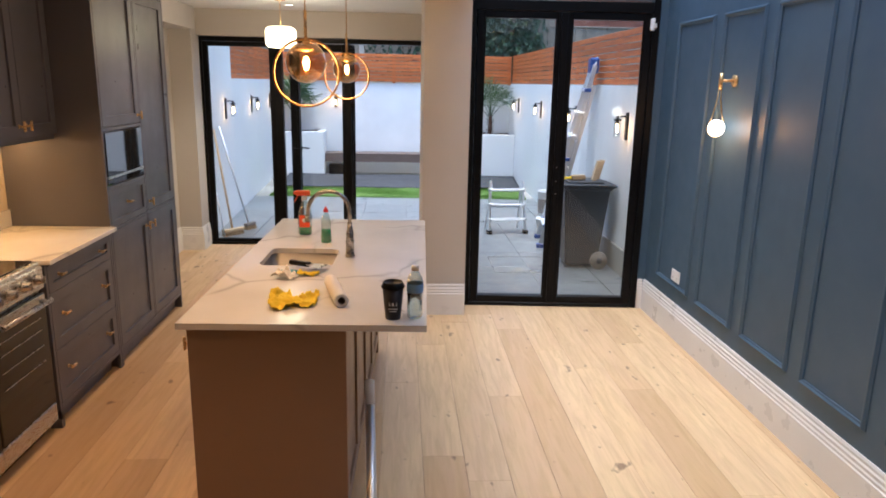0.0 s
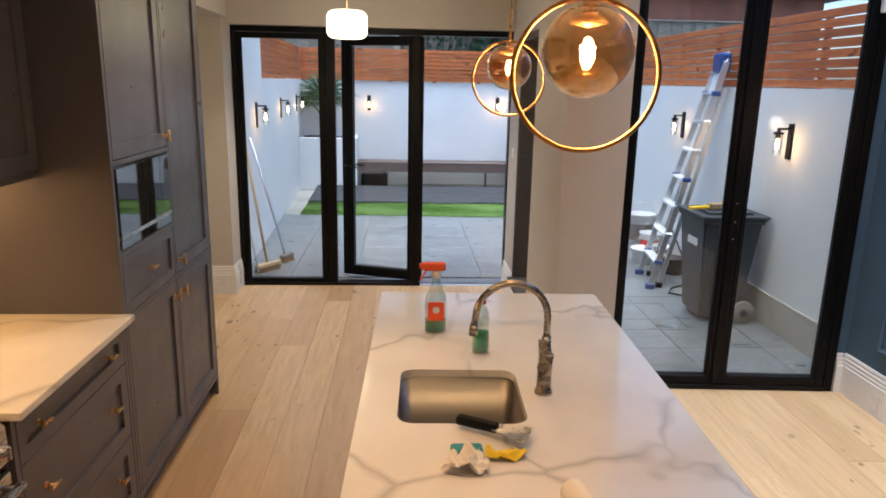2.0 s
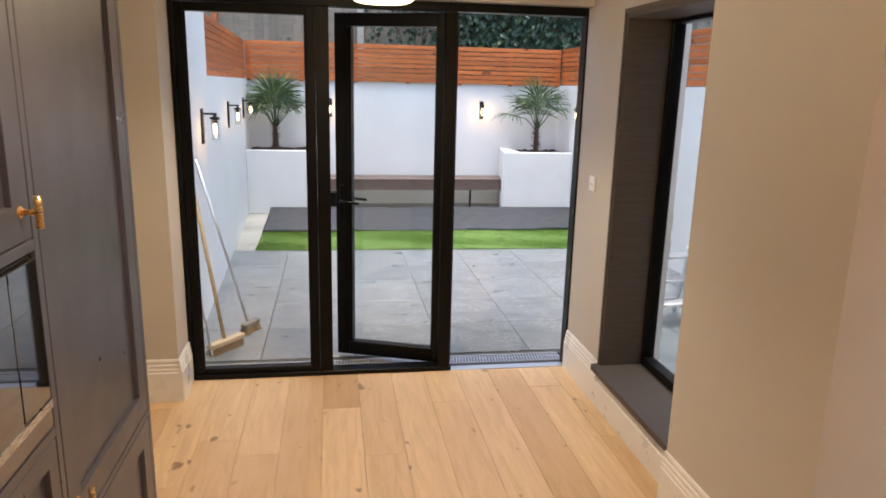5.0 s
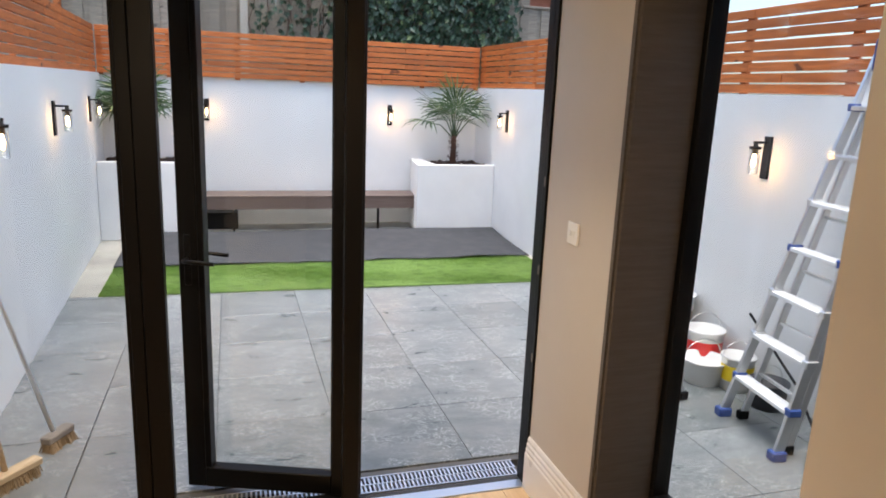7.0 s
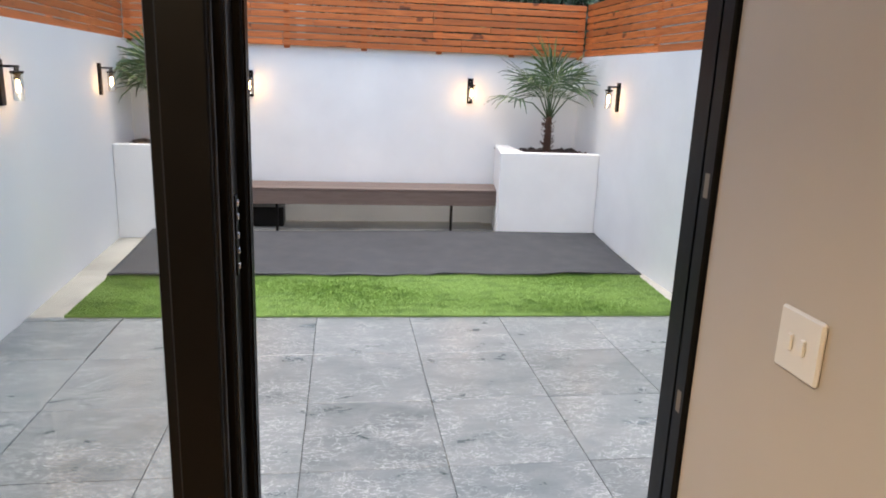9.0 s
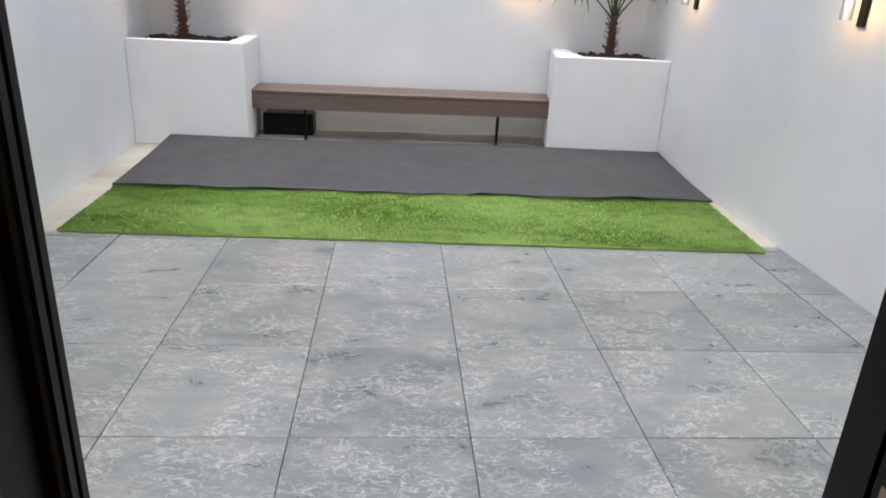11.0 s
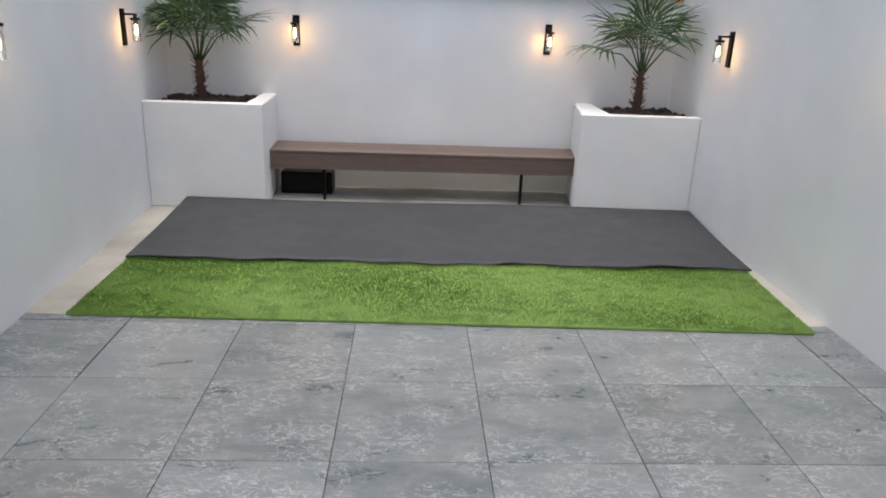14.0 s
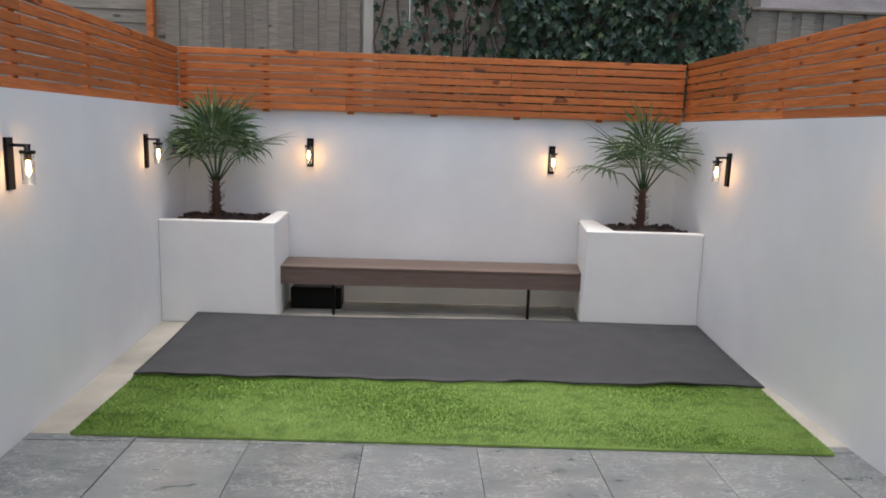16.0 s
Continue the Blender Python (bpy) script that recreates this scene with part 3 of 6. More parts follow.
LWX = lambda y: -2.30 - 0.045 * (y - 8.0)
RW = 2.03
def wall_left_garden(y0, y1, z, name, label):
    bm = bmesh.new()
    prism(bm, [(LWX(y0), y0), (LWX(y1), y1), (LWX(y1) - 0.22, y1), (LWX(y0) - 0.22, y0)], -0.1, z)
    structure(name, bm, M_RENDER, label)
wall_left_garden(7.69, 9.40, 3.9, "garden_wall_tall", "tall white rendered wall of the house next door")
wall_left_garden(9.40, 13.9, 1.80, "garden_wall_left", "white rendered garden wall")
structure("garden_wall_right", B(RW, RW + 0.22, 5.47, 14.1, -0.1, 1.81), M_RENDER, "white rendered garden wall")
structure("garden_wall_back", B(-2.85, RW, 13.9, 14.1, -0.1, 1.84), M_RENDER, "white rendered garden wall")
structure("garden_wall_plinth", B(RW - 0.02, RW, 5.47, 7.4, -0.012, 0.26, 0.004), M_CONCRETE, "grey unpainted foot of the garden wall")


def planter(x0, x1, y0, y1, skew, z, label):
    """A rendered planter in a corner; skew is how far its free side drifts in x from front to back."""
    ob = thing("planter", ((x0 + x1) / 2, (y0 + y1) / 2, 0), label, "planter", "raised planters")
    w, d, t = (x1 - x0) / 2, (y1 - y0) / 2, 0.10
    part("wall_front", B(-w, w, -d, -d + t, 0, z, 0.008, 2), M_RENDER, ob)
    s = 1 if x0 < -1 else -1
    outer = [(s * w + skew * t / (2 * d), -d + t), (s * w + skew, d)]
    inner = [(s * (w - 0.15) + max(0, skew), d), (s * (w - 0.15) + max(0, skew), -d + t)]
    side = outer + inner
    bm = prism(bmesh.new(), side if s > 0 else side[::-1], 0, z)
    bmesh.ops.bevel(bm, geom=list(bm.edges), offset=0.008, segments=2, affect="EDGES")
    part("wall_side", bm, M_RENDER, ob)
    soil = thing("soil", ((x0 + x1) / 2, (y0 + y1) / 2, z - 0.05), "dark crumbly planting soil", "soil")
    bm = bmesh.new()
    r = random.Random(int(x0 * 10))
    nx, ny = 28, 26
    X0, X1, Y0, Y1 = (-w, w - t, -d + t, d) if s > 0 else (-w + t, w, -d + t, d)
    vs = [[bm.verts.new((X0 + (X1 - X0) * i / nx, Y0 + (Y1 - Y0) * j / ny, 0.035 * noise.noise(Vector((i * 0.4, j * 0.4, x0))) + r.uniform(-0.012, 0.02) + 0.03 * math.exp(-((i - nx / 2) ** 2 + (j - ny / 2) ** 2) / 40))) for j in range(ny + 1)] for i in range(nx + 1)]
    for i in range(nx):
        for j in range(ny):
            bm.faces.new((vs[i][j], vs[i + 1][j], vs[i + 1][j + 1], vs[i][j + 1]))
    for _ in range(160):
        c = Vector((r.uniform(X0 + 0.02, X1 - 0.02), r.uniform(Y0 + 0.02, Y1 - 0.02), 0.02))
        bmesh.ops.create_icosphere(bm, subdivisions=1, radius=r.uniform(0.008, 0.026), matrix=Matrix.Translation(c))
    part("soil_bed", bm, M_SOIL, soil, kind="stuff")
    return ob
planter(-2.528, -1.578, 13.10, 13.895, -0.03, 0.865, "white rendered raised planter holding a small palm")
planter(1.03, RW - 0.002, 13.10, 13.895, 0.11, 0.865, "white rendered raised planter holding a small palm")

bench = thing("bench", (-0.232, 13.60, 0), "dark brown composite board bench built between two planters", "bench")
for k in range(3):
    part("seat_board", B(-1.372, 1.372, -0.225 + k * 0.149, -0.225 + k * 0.149 + 0.144, 0.425, 0.448, 0.003), M_DECK, bench)
part("fascia", B(-1.372, 1.372, -0.222, -0.20, 0.285, 0.424, 0.003), M_DECK, bench)
part("back_rail", B(-1.372, 1.372, 0.17, 0.21, 0.32, 0.424), M_DECK, bench)
for x in (-0.9, 0.85):
    part("bracket", B(x - 0.02, x + 0.02, -0.19, 0.17, 0.36, 0.424), M_BLACK, bench)
    part("leg", B(x - 0.012, x + 0.012, -0.17, -0.14, 0, 0.36), M_BLACK, bench)
structure("bench_plinth", B(-1.57, 1.02, 13.5, 13.895, 0.001, 0.012), M_CONCRETE, "pale concrete under the bench")
block = thing("storage_box", (-1.36, 13.70, 0.012), "dark box pushed under the bench", "box")
part("box_body", B(-0.18, 0.28, -0.12, 0.12, 0, 0.2, 0.01), M_BLACK, block)

# turf and its turned back black underside
def strip_sheet(name, xa, xb, y0, y1, zf, material, nx, ny, label, category, thick=0.012):
    ob = thing(name, (0, 0, 0), label, category)
    bm = bmesh.new()
    grid = []
    for i in range(nx + 1):
        col = []
        for j in range(ny + 1):
            v = j / ny
            y = y0(i / nx) + (y1(i / nx) - y0(i / nx)) * v
            x = (xa(y) + (xb(y) - xa(y)) * i / nx)
            col.append((x, y, zf(i / nx, v)))
        grid.append(col)
    for dz, flip in ((0, False), (-thick, True)):
        vs = [[bm.verts.new((x, y, z + dz)) for x, y, z in col] for col in grid]
        for i in range(nx):
            for j in range(ny):
                f = (vs[i][j], vs[i + 1][j], vs[i + 1][j + 1], vs[i][j + 1])
                bm.faces.new(f[::-1] if flip else f).smooth = True
        if not flip:
            top = vs
    for seq in ([(i, 0) for i in range(nx + 1)], [(i, ny) for i in range(nx + 1)], [(0, j) for j in range(ny + 1)], [(nx, j) for j in range(ny + 1)]):
        for p, q in zip(seq, seq[1:]):
            bm.faces.new((top[p[0]][p[1]], top[q[0]][q[1]], vs[q[0]][q[1]], vs[p[0]][p[1]]))
    part("sheet", bm, material, ob)
    return ob

GXA = lambda y: -2.205 - 0.01 * (y - 10.81)
GXB = lambda y: 1.885 + 0.055 * (y - 10.81)
turf = strip_sheet("artificial_turf", GXA, GXB, lambda u: 10.90 - 0.10 * u, lambda u: 12.2, lambda u, v: 0.016, M_TURF, 4, 2, "bright green artificial turf strip on the patio", "artificial grass")
fold = strip_sheet("turned_back_turf", lambda y: GXA(y) + 0.0, lambda y: GXB(y) + 0.02, lambda u: 11.74 + 0.012 * math.sin(u * 23) + 0.01 * math.sin(u * 61), lambda u: 13.09 - 0.02 * u,
                   lambda u, v: 0.042 + 0.045 * v ** 2 + 0.006 * math.sin(u * 9 + v * 2) + 0.016 * math.exp(-((u - 0.6) / 0.02) ** 2 - (v / 0.08) ** 2) + 0.008 * math.exp(-((u - 0.53) / 0.02) ** 2 - (v / 0.06) ** 2) + 0.004 * math.sin(u * 31) * (1 - v), M_MAT, 120, 16,
                   "artificial turf folded back with its black rubber backing up", "artificial grass", 0.01)


def blades(name, parent, spots, height, material, seed):
    """Thin grass blades as one mesh; spots: rows x, y, z."""
    g = np.random.default_rng(seed)
    n = len(spots)
    ang = g.uniform(0, 2 * np.pi, n)
    h = height * g.uniform(0.6, 1.2, n)
    lean = g.uniform(0.2, 1.0, n) * h
    drift = 0.8 * np.sin(spots[:, 0] * 4.1) + np.cos(spots[:, 1] * 7 + spots[:, 0] * 2)
    w = 0.0024
    v = np.empty((n, 3, 3), dtype=np.float32)
    dx, dy = np.cos(ang), np.sin(ang)
    v[:, 0] = spots + np.stack([-dy * w, dx * w, 0 * h], 1)
    v[:, 1] = spots + np.stack([dy * w, -dx * w, 0 * h], 1)
    la = drift * 0.9 + g.normal(0, 0.8, n)
    v[:, 2] = spots + np.stack([np.cos(la) * lean, np.sin(la) * lean, h], 1)
    me = bpy.data.meshes.new(name)
    me.vertices.add(3 * n), me.loops.add(3 * n), me.polygons.add(n)
    me.vertices.foreach_set("co", v.reshape(-1))
    me.loops.foreach_set("vertex_index", np.arange(3 * n, dtype=np.int32))
    me.polygons.foreach_set("loop_start", np.arange(0, 3 * n, 3, dtype=np.int32))
    me.update(calc_edges=True)
    me.materials.append(material)
    return part(name, me, material, parent, kind="stuff")


_g = np.random.default_rng(3)
_y = _g.uniform(10.805, 11.77, 170000)
_u = _g.uniform(0, 1, len(_y))
_y = np.maximum(_y, 0) + 0.09 * (1 - _u) * (11.77 - _y) / 0.965
_x = GXA(_y) + (GXB(_y) - GXA(_y)) * _u
blades("turf_fibre", turf, np.stack([_x, _y, np.full(len(_y), 0.014)], 1).astype(np.float32), 0.013, M_TURF, 4)
_u = _g.uniform(0, 1, 9000)
_y = 11.74 + 0.012 * np.sin(_u * 23) + 0.01 * np.sin(_u * 61) + _g.uniform(-0.004, 0.012, len(_u))
_x = GXA(11.74) + (GXB(11.74) - GXA(11.74)) * _u
blades("turf_fringe", fold, np.stack([_x, _y - 0.004, np.full(len(_y), 0.02)], 1).astype(np.float32), 0.014, M_TURF, 8)


# ---- slatted fence and old fences ----
def old_board_fence(x0, x1, y, z0, z1, pitch, label, seed, stagger=0.02):
    ob = thing("board_fence", (x0, y, z0), label, "fence")
    r = random.Random(seed)
    x, n = x0, 0
    while x < x1:
        w = pitch * r.uniform(0.9, 1.08)
        t = r.uniform(0, 0.006) + (0.018 if n % 2 else 0)
        n += 1
        part("board", B(-w / 2 - 0.012, w / 2 + 0.012, -0.01 - t, 0.008 - t, 0, z1 - z0 + r.uniform(-stagger, stagger), 0.002), M_OLDFENCE, ob, at=pose(x - x0 + w / 2, 0, 0, 0, r.uniform(-0.6, 0.6), 0))
        x += w
    return ob
old_board_fence(-3.05, -0.96, 14.62, 1.2, 3.9, 0.115, "weathered grey vertical board fence", 1)
old_board_fence(-0.90, 2.9, 14.62, 1.2, 3.9, 0.115, "weathered grey vertical board fence behind ivy", 2)
old_board_fence(2.9, 6.4, 14.62, 1.2, 2.96, 0.11, "weathered grey vertical board fence", 3, 0.008)
post = thing("fence_post", (-0.94, 14.58, 0), "pale concrete fence post", "post")
part("post_body", B(-0.05, 0.05, -0.05, 0.05, 0, 4.0, 0.008), M_CONCRETE, post)
post2 = thing("fence_post", (-3.07, 14.55, 0), "brown timber fence post", "post")
part("post_body", B(-0.035, 0.035, -0.04, 0.04, 0, 4.0, 0.005), M_CEDAR, post2)
rail = thing("capping_rail", (4.65, 14.60, 2.96), "weathered fence capping rail", "fence")
part("cap", B(-1.75, 1.75, -0.04, 0.05, 0, 0.03, 0.004), M_OLDFENCE, rail)
lap = thing("lap_fence", (-4.2, 14.7, 0.0), "old horizontal lapped board fence", "fence")
for k in range(31):
    part("board", B(-1.1, 1.1, -0.01, 0.008, 0, 0.13, 0.002), M_OLDFENCE, lap, at=pose(0, 0, k * 0.125, -5))
structure("garden_beyond", B(-8, 8, 14.2, 40, -0.1, 0.0), M_CONCRETE, "ground of the gardens beyond")

house = thing("house_beyond", (6.5, 24, 0), "red brick house with a grey roof beyond the fences", "house")
part("wall", B(-5.5, 6, 0, 6, 0, 4.6), M_REDBRICK, house)
for x in (-3.6, -0.6, 2.4):
    w = part("window", B(x, x + 1.2, -0.06, 0.02, 2.2, 3.6, 0.01), M_WPLASTIC, house)
    part("pane", B(x + 0.08, x + 1.12, -0.07, -0.05, 2.28, 3.52), M_BLACKGLASS, w)
bm = bmesh.new()
prism(bm, [(-0.5, 4.6), (3, 7.2), (6.5, 4.6)], -6, 6.5, pose(0.25, 0, 0, 90, 0, 90))
part("roof", bm, M_SLATEROOF, house)

# ---- kitchen units ----
def shaker(parent, w, h, at, material=None, name="door", rail=0.062):
    """A framed door lying in the x-z plane, facing -y, its foot at the origin's left."""
    material = material or M_SLATE
    bm = bmesh.new()
    rings = []
    for inset, y in ((0, 0.0), (0, -0.0185), (0.0015, -0.02), (rail - 0.001, -0.02), (rail, -0.019), (rail + 0.001, -0.009)):
        rings.append([bm.verts.new((x, y, z)) for x, z in ((inset, inset), (w - inset, inset), (w - inset, h - inset), (inset, h - inset))])
    for p, q in zip(rings, rings[1:]):
        for i in range(4):
            j = (i + 1) % 4
            bm.faces.new((p[i], p[j], q[j], q[i]))
    bm.faces.new(rings[-1]), bm.faces.new(rings[0][::-1])
    return part(name, bm, material, parent, at=at)


def tee(parent, at, across=True):
    """Small brass T handle, facing -y."""
    bm = bmesh.new()
    tube(bm, [(0, 0, 0), (0, -0.026, 0)], 0.0055)
    a, b = ((-0.027, -0.029, 0), (0.027, -0.029, 0)) if across else ((0, -0.029, -0.027), (0, -0.029, 0.027))
    tube(bm, [a, b], 0.0062)
    lathe(bm, [(0, 0), (0.011, 0), (0.009, 0.003), (0, 0.003)], 12, pose(0, 0, 0, 90))
    return part("handle", bm, M_BRASS, parent, "brass T handle", at=at)


FX = -1.88
SIDE = Matrix.Rotation(radians(90), 4, "Z")   # unit built facing -y, turned to face +x


def unit(name, y0, y1, x, label, category, group=""):
    """A unit on the left run: local x runs along world y, local -y faces the room."""
    return thing(name, Matrix.Translation((x, y0, 0)) @ SIDE, label, category, group), y1 - y0


def P(x, y, z):
    return Matrix.Translation((x, y, z))


# drawer base
u, w = unit("drawer_unit", 3.29, 4.095, FX, "slate painted three drawer base unit with brass T handles", "cabinet")
part("body", B(0.0, w, 0.022, 0.57, 0.10, 0.885), M_SLATE, u)
for a in ((0, 0.022, 0.05, 0.885), (w - 0.022, w, 0.0, 0.885), (0.022, w - 0.022, 0.87, 0.885), (0.022, w - 0.022, 0.10, 0.125)):
    part("face_frame", B(a[0], a[1], 0.0, 0.022, a[2], a[3], 0.001), M_SLATE, u)
part("plinth", B(0.02, w - 0.02, 0.06, 0.08, 0, 0.10), M_SLATE, u)
part("foot", B(0, 0.03, 0.0, 0.06, 0, 0.10), M_SLATE, u)
for z0, z1 in ((0.128, 0.415), (0.419, 0.72), (0.724, 0.867)):
    d = shaker(u, w - 0.052, z1 - z0, P(0.026, 0.02, z0), None, "drawer", 0.045 if z1 > 0.8 else 0.058)
    for x in (0.13, w - 0.052 - 0.13):
        tee(d, P(x, -0.009, (z1 - z0) * (0.5 if z1 > 0.8 else 0.55)))

# tall oven housing, two columns
u, w = unit("tall_cabinet", 4.10, 5.33, FX, "slate painted tall cabinet with a built in microwave", "cabinet")
part("side_panel", B(0, 0.022, 0.0, 0.59, 0.0, 2.36, 0.001), M_SLATE, u)
part("side_panel", B(w - 0.022, w, 0.0, 0.59, 0.0, 2.36, 0.001), M_SLATE, u)
part("body", B(0.022, w - 0.022, 0.024, 0.58, 0.10, 2.36), M_SLATE, u)
part("plinth", B(0.022, w - 0.03, 0.05, 0.07, 0, 0.10), M_SLATE, u)
part("face_stile", B(0.622, 0.642, 0.0, 0.022, 0.10, 2.36, 0.001), M_SLATE, u)
for a in ((0.022, w - 0.022, 0.10, 0.125), (0.022, w - 0.022, 2.33, 2.36), (0.642, w - 0.022, 0.872, 0.888), (0.022, 0.622, 1.475, 1.495), (0.022, 0.622, 1.125, 1.145), (0.022, 0.622, 0.872, 0.888)):
    part("face_rail", B(a[0], a[1], 0.0, 0.022, a[2], a[3], 0.001), M_SLATE, u)
d = shaker(u, 0.592, 0.74, P(0.026, 0.02, 0.129)); tee(d, P(0.555, -0.02, 0.67), False)
d = shaker(u, 0.56, 0.74, P(0.646, 0.02, 0.129)); tee(d, P(0.035, -0.02, 0.67), False)
d = shaker(u, 0.56, 1.435, P(0.646, 0.02, 0.892)); tee(d, P(0.035, -0.02, 0.06), False)
d = shaker(u, 0.592, 0.83, P(0.026, 0.02, 1.498)); tee(d, P(0.555, -0.02, 0.05), False)
d = shaker(u, 0.592, 0.232, P(0.026, 0.02, 0.891), None, "drawer", 0.04); tee(d, P(0.296, -0.009, 0.12))
mw = part("microwave", B(0.03, 0.615, 0.004, 0.02, 1.15, 1.47, 0.002), M_MIRRORGLASS, u, "built in microwave with a mirror black glass front")
part("door_glass", B(0.036, 0.50, -0.004, 0.004, 1.19, 1.464, 0.001), M_MIRRORGLASS, mw)
part("trim", B(0.036, 0.61, -0.006, 0.004, 1.19, 1.205), M_STEEL, mw, "bright steel strip")
part("control_panel", B(0.504, 0.61, -0.004, 0.004, 1.207, 1.464, 0.001), M_MIRRORGLASS, mw)
part("drop_panel", B(0.036, 0.61, -0.003, 0.004, 1.153, 1.188, 0.001), M_MIRRORGLASS, mw)

# wall cupboards
u, w = unit("wall_cupboard", 2.25, 4.095, -2.15, "slate painted wall cupboards with brass T handles", "cupboard")
part("body", B(0, w, 0.0, 0.32, 1.455, 2.36, 0.001), M_SLATE, u)
part("light_pelmet", B(0, w, 0.0, 0.018, 1.435, 1.455), M_SLATE, u)
for k in range(5):
    d = shaker(u, 0.363, 0.88, P(0.01 + k * 0.367, -0.002, 1.468)); tee(d, P(0.33 if k % 2 else 0.033, -0.02, 0.06), False)
structure("light_strip", B(-2.345, -2.315, 2.3, 4.05, 1.44, 1.446), glow("warm_led_strip", (1.0, 0.66, 0.3), 6), "lit under cupboard strip")
structure("cornice", B(XL, -1.86, 2.25, 5.335, 2.362, CEIL - 0.002), M_SLATE, "slate painted filler over the cabinets")

def slab_top(name, x0, x1, y0, y1, label):
    ob = thing(name, ((x0 + x1) / 2, (y0 + y1) / 2, 0.885), label, "worktop")
    part("slab", B((x0 - x1) / 2, (x1 - x0) / 2, (y0 - y1) / 2, (y1 - y0) / 2, 0.0, 0.025, 0.003, 2), M_QUARTZ, ob)
    return ob
slab_top("worktop", XL, -1.84, 3.275, 4.098, "pale veined quartz worktop beside the cooker")
slab_top("worktop", XL, -1.84, 1.0, 2.27, "pale veined quartz worktop")
structure("upstand", B(XL, XL + 0.02, 1.0, 4.098, 0.911, 1.01, 0.002), M_QUARTZ, "quartz upstand")
structure("splashback", B(XL, XL + 0.006, 1.0, 4.098, 1.01, 1.455), M_SPLASH, "cream painted splashback")
u, w = unit("base_cabinet", 1.0, 2.27, FX, "slate painted base cabinet beside the cooker", "cabinet")
part("body", B(0, w, 0.022, 0.57, 0.10, 0.885), M_SLATE, u)
part("plinth", B(0.0, w, 0.06, 0.08, 0, 0.10), M_SLATE, u)
for k in range(2):
    d = shaker(u, 0.62, 0.77, P(0.006 + k * 0.632, 0.02, 0.105)); tee(d, P(0.03 if k else 0.58, -0.02, 0.70), False)

# range cooker
ck, w = unit("range_cooker", 2.285, 3.262, -1.885, "stainless steel range cooker with dark glass oven doors", "cooker")
part("body", B(0, w, 0.02, 0.58, 0.07, 0.88), M_STEEL, ck)
part("hob_glass", B(0.004, w - 0.004, 0.03, 0.56, 0.905, 0.913, 0.002), M_BLACKGLASS, ck)
part("hob_rim", B(0, w, 0.0, 0.58, 0.88, 0.906, 0.004), M_STEEL, ck)
part("control_panel", B(0, w, -0.012, 0.02, 0.775, 0.888, 0.006), M_STEEL, ck)
for k in range(8):
    bm = bmesh.new()
    lathe(bm, [(0, 0), (0.027, 0), (0.026, 0.012), (0.021, 0.014), (0.019, 0.034), (0, 0.036)], 20, pose(0.07 + k * 0.12, -0.012, 0.835, 90))
    box(bm, 0.07 + k * 0.12 - 0.003, 0.07 + k * 0.12 + 0.003, -0.055, -0.012, 0.835 - 0.018, 0.835 + 0.018)
    part("knob", bm, M_STEEL, ck)
for x0, x1 in ((0.006, 0.48), (0.488, w - 0.006)):
    d = part("oven_door", B(x0, x1, -0.01, 0.02, 0.17, 0.755, 0.005), M_BLACKGLASS, ck)
    part("door_rim", B(x0 + 0.006, x1 - 0.006, -0.014, -0.009, 0.715, 0.75, 0.002), M_STEEL, d)
    bm = bmesh.new()
    tube(bm, [(x0 + 0.03, -0.055, 0.725), (x1 - 0.03, -0.055, 0.725)], 0.013)
    for x in (x0 + 0.05, x1 - 0.05):
        tube(bm, [(x, -0.012, 0.725), (x, -0.055, 0.725)], 0.009)
    part("door_handle", bm, M_STEEL, d)
    for z in (0.42, 0.50, 0.58, 0.64):
        part("rack", B(x0 + 0.06, x1 - 0.06, -0.0125, -0.0105, z, z + 0.003), M_STEEL, d)
    part("lower_panel", B(x0, x1, -0.008, 0.02, 0.07, 0.165, 0.004), M_STEEL, ck)
part("plinth", B(0.03, w - 0.03, 0.06, 0.08, 0, 0.07), M_BLACK, ck)

# ---- island ----
IX0, IX1, IY0, IY1 = -0.926, 0.006, 2.345, 4.385
ISLAND_TURN = Matrix.Translation((-0.46, 3.37, 0)) @ Matrix.Rotation(radians(-1.7), 4, "Z") @ Matrix.Translation((0.46, -3.37, 0))
isl = thing("kitchen_island", ISLAND_TURN @ Matrix.Translation((-0.60, 3.365, 0)), "brown painted kitchen island with panelled doors", "kitchen island")
BX0, BX1, BY = -0.30, 0.30, 0.98
part("body", B(BX0 + 0.02, BX1 - 0.024, -BY + 0.02, -0.30, 0.09, 0.883), M_MOCHA, isl)
part("body", B(BX0 + 0.02, BX1 - 0.024, 0.30, BY - 0.02, 0.09, 0.883), M_MOCHA, isl)
part("body", B(BX0 + 0.02, BX1 - 0.024, -0.30, 0.30, 0.09, 0.62), M_MOCHA, isl)
part("body_front", B(BX0 + 0.02, BX0 + 0.06, -0.30, 0.30, 0.62, 0.883), M_MOCHA, isl)
part("end_panel", B(BX0, BX1, -BY, -BY + 0.02, 0.0, 0.884, 0.001), M_MOCHA, isl)
part("end_panel", B(BX0, BX1, BY - 0.02, BY, 0.0, 0.884, 0.001), M_MOCHA, isl)
part("plinth", B(BX0 + 0.06, BX1 - 0.05, -BY + 0.02, BY - 0.02, 0, 0.09), M_MOCHA, isl)
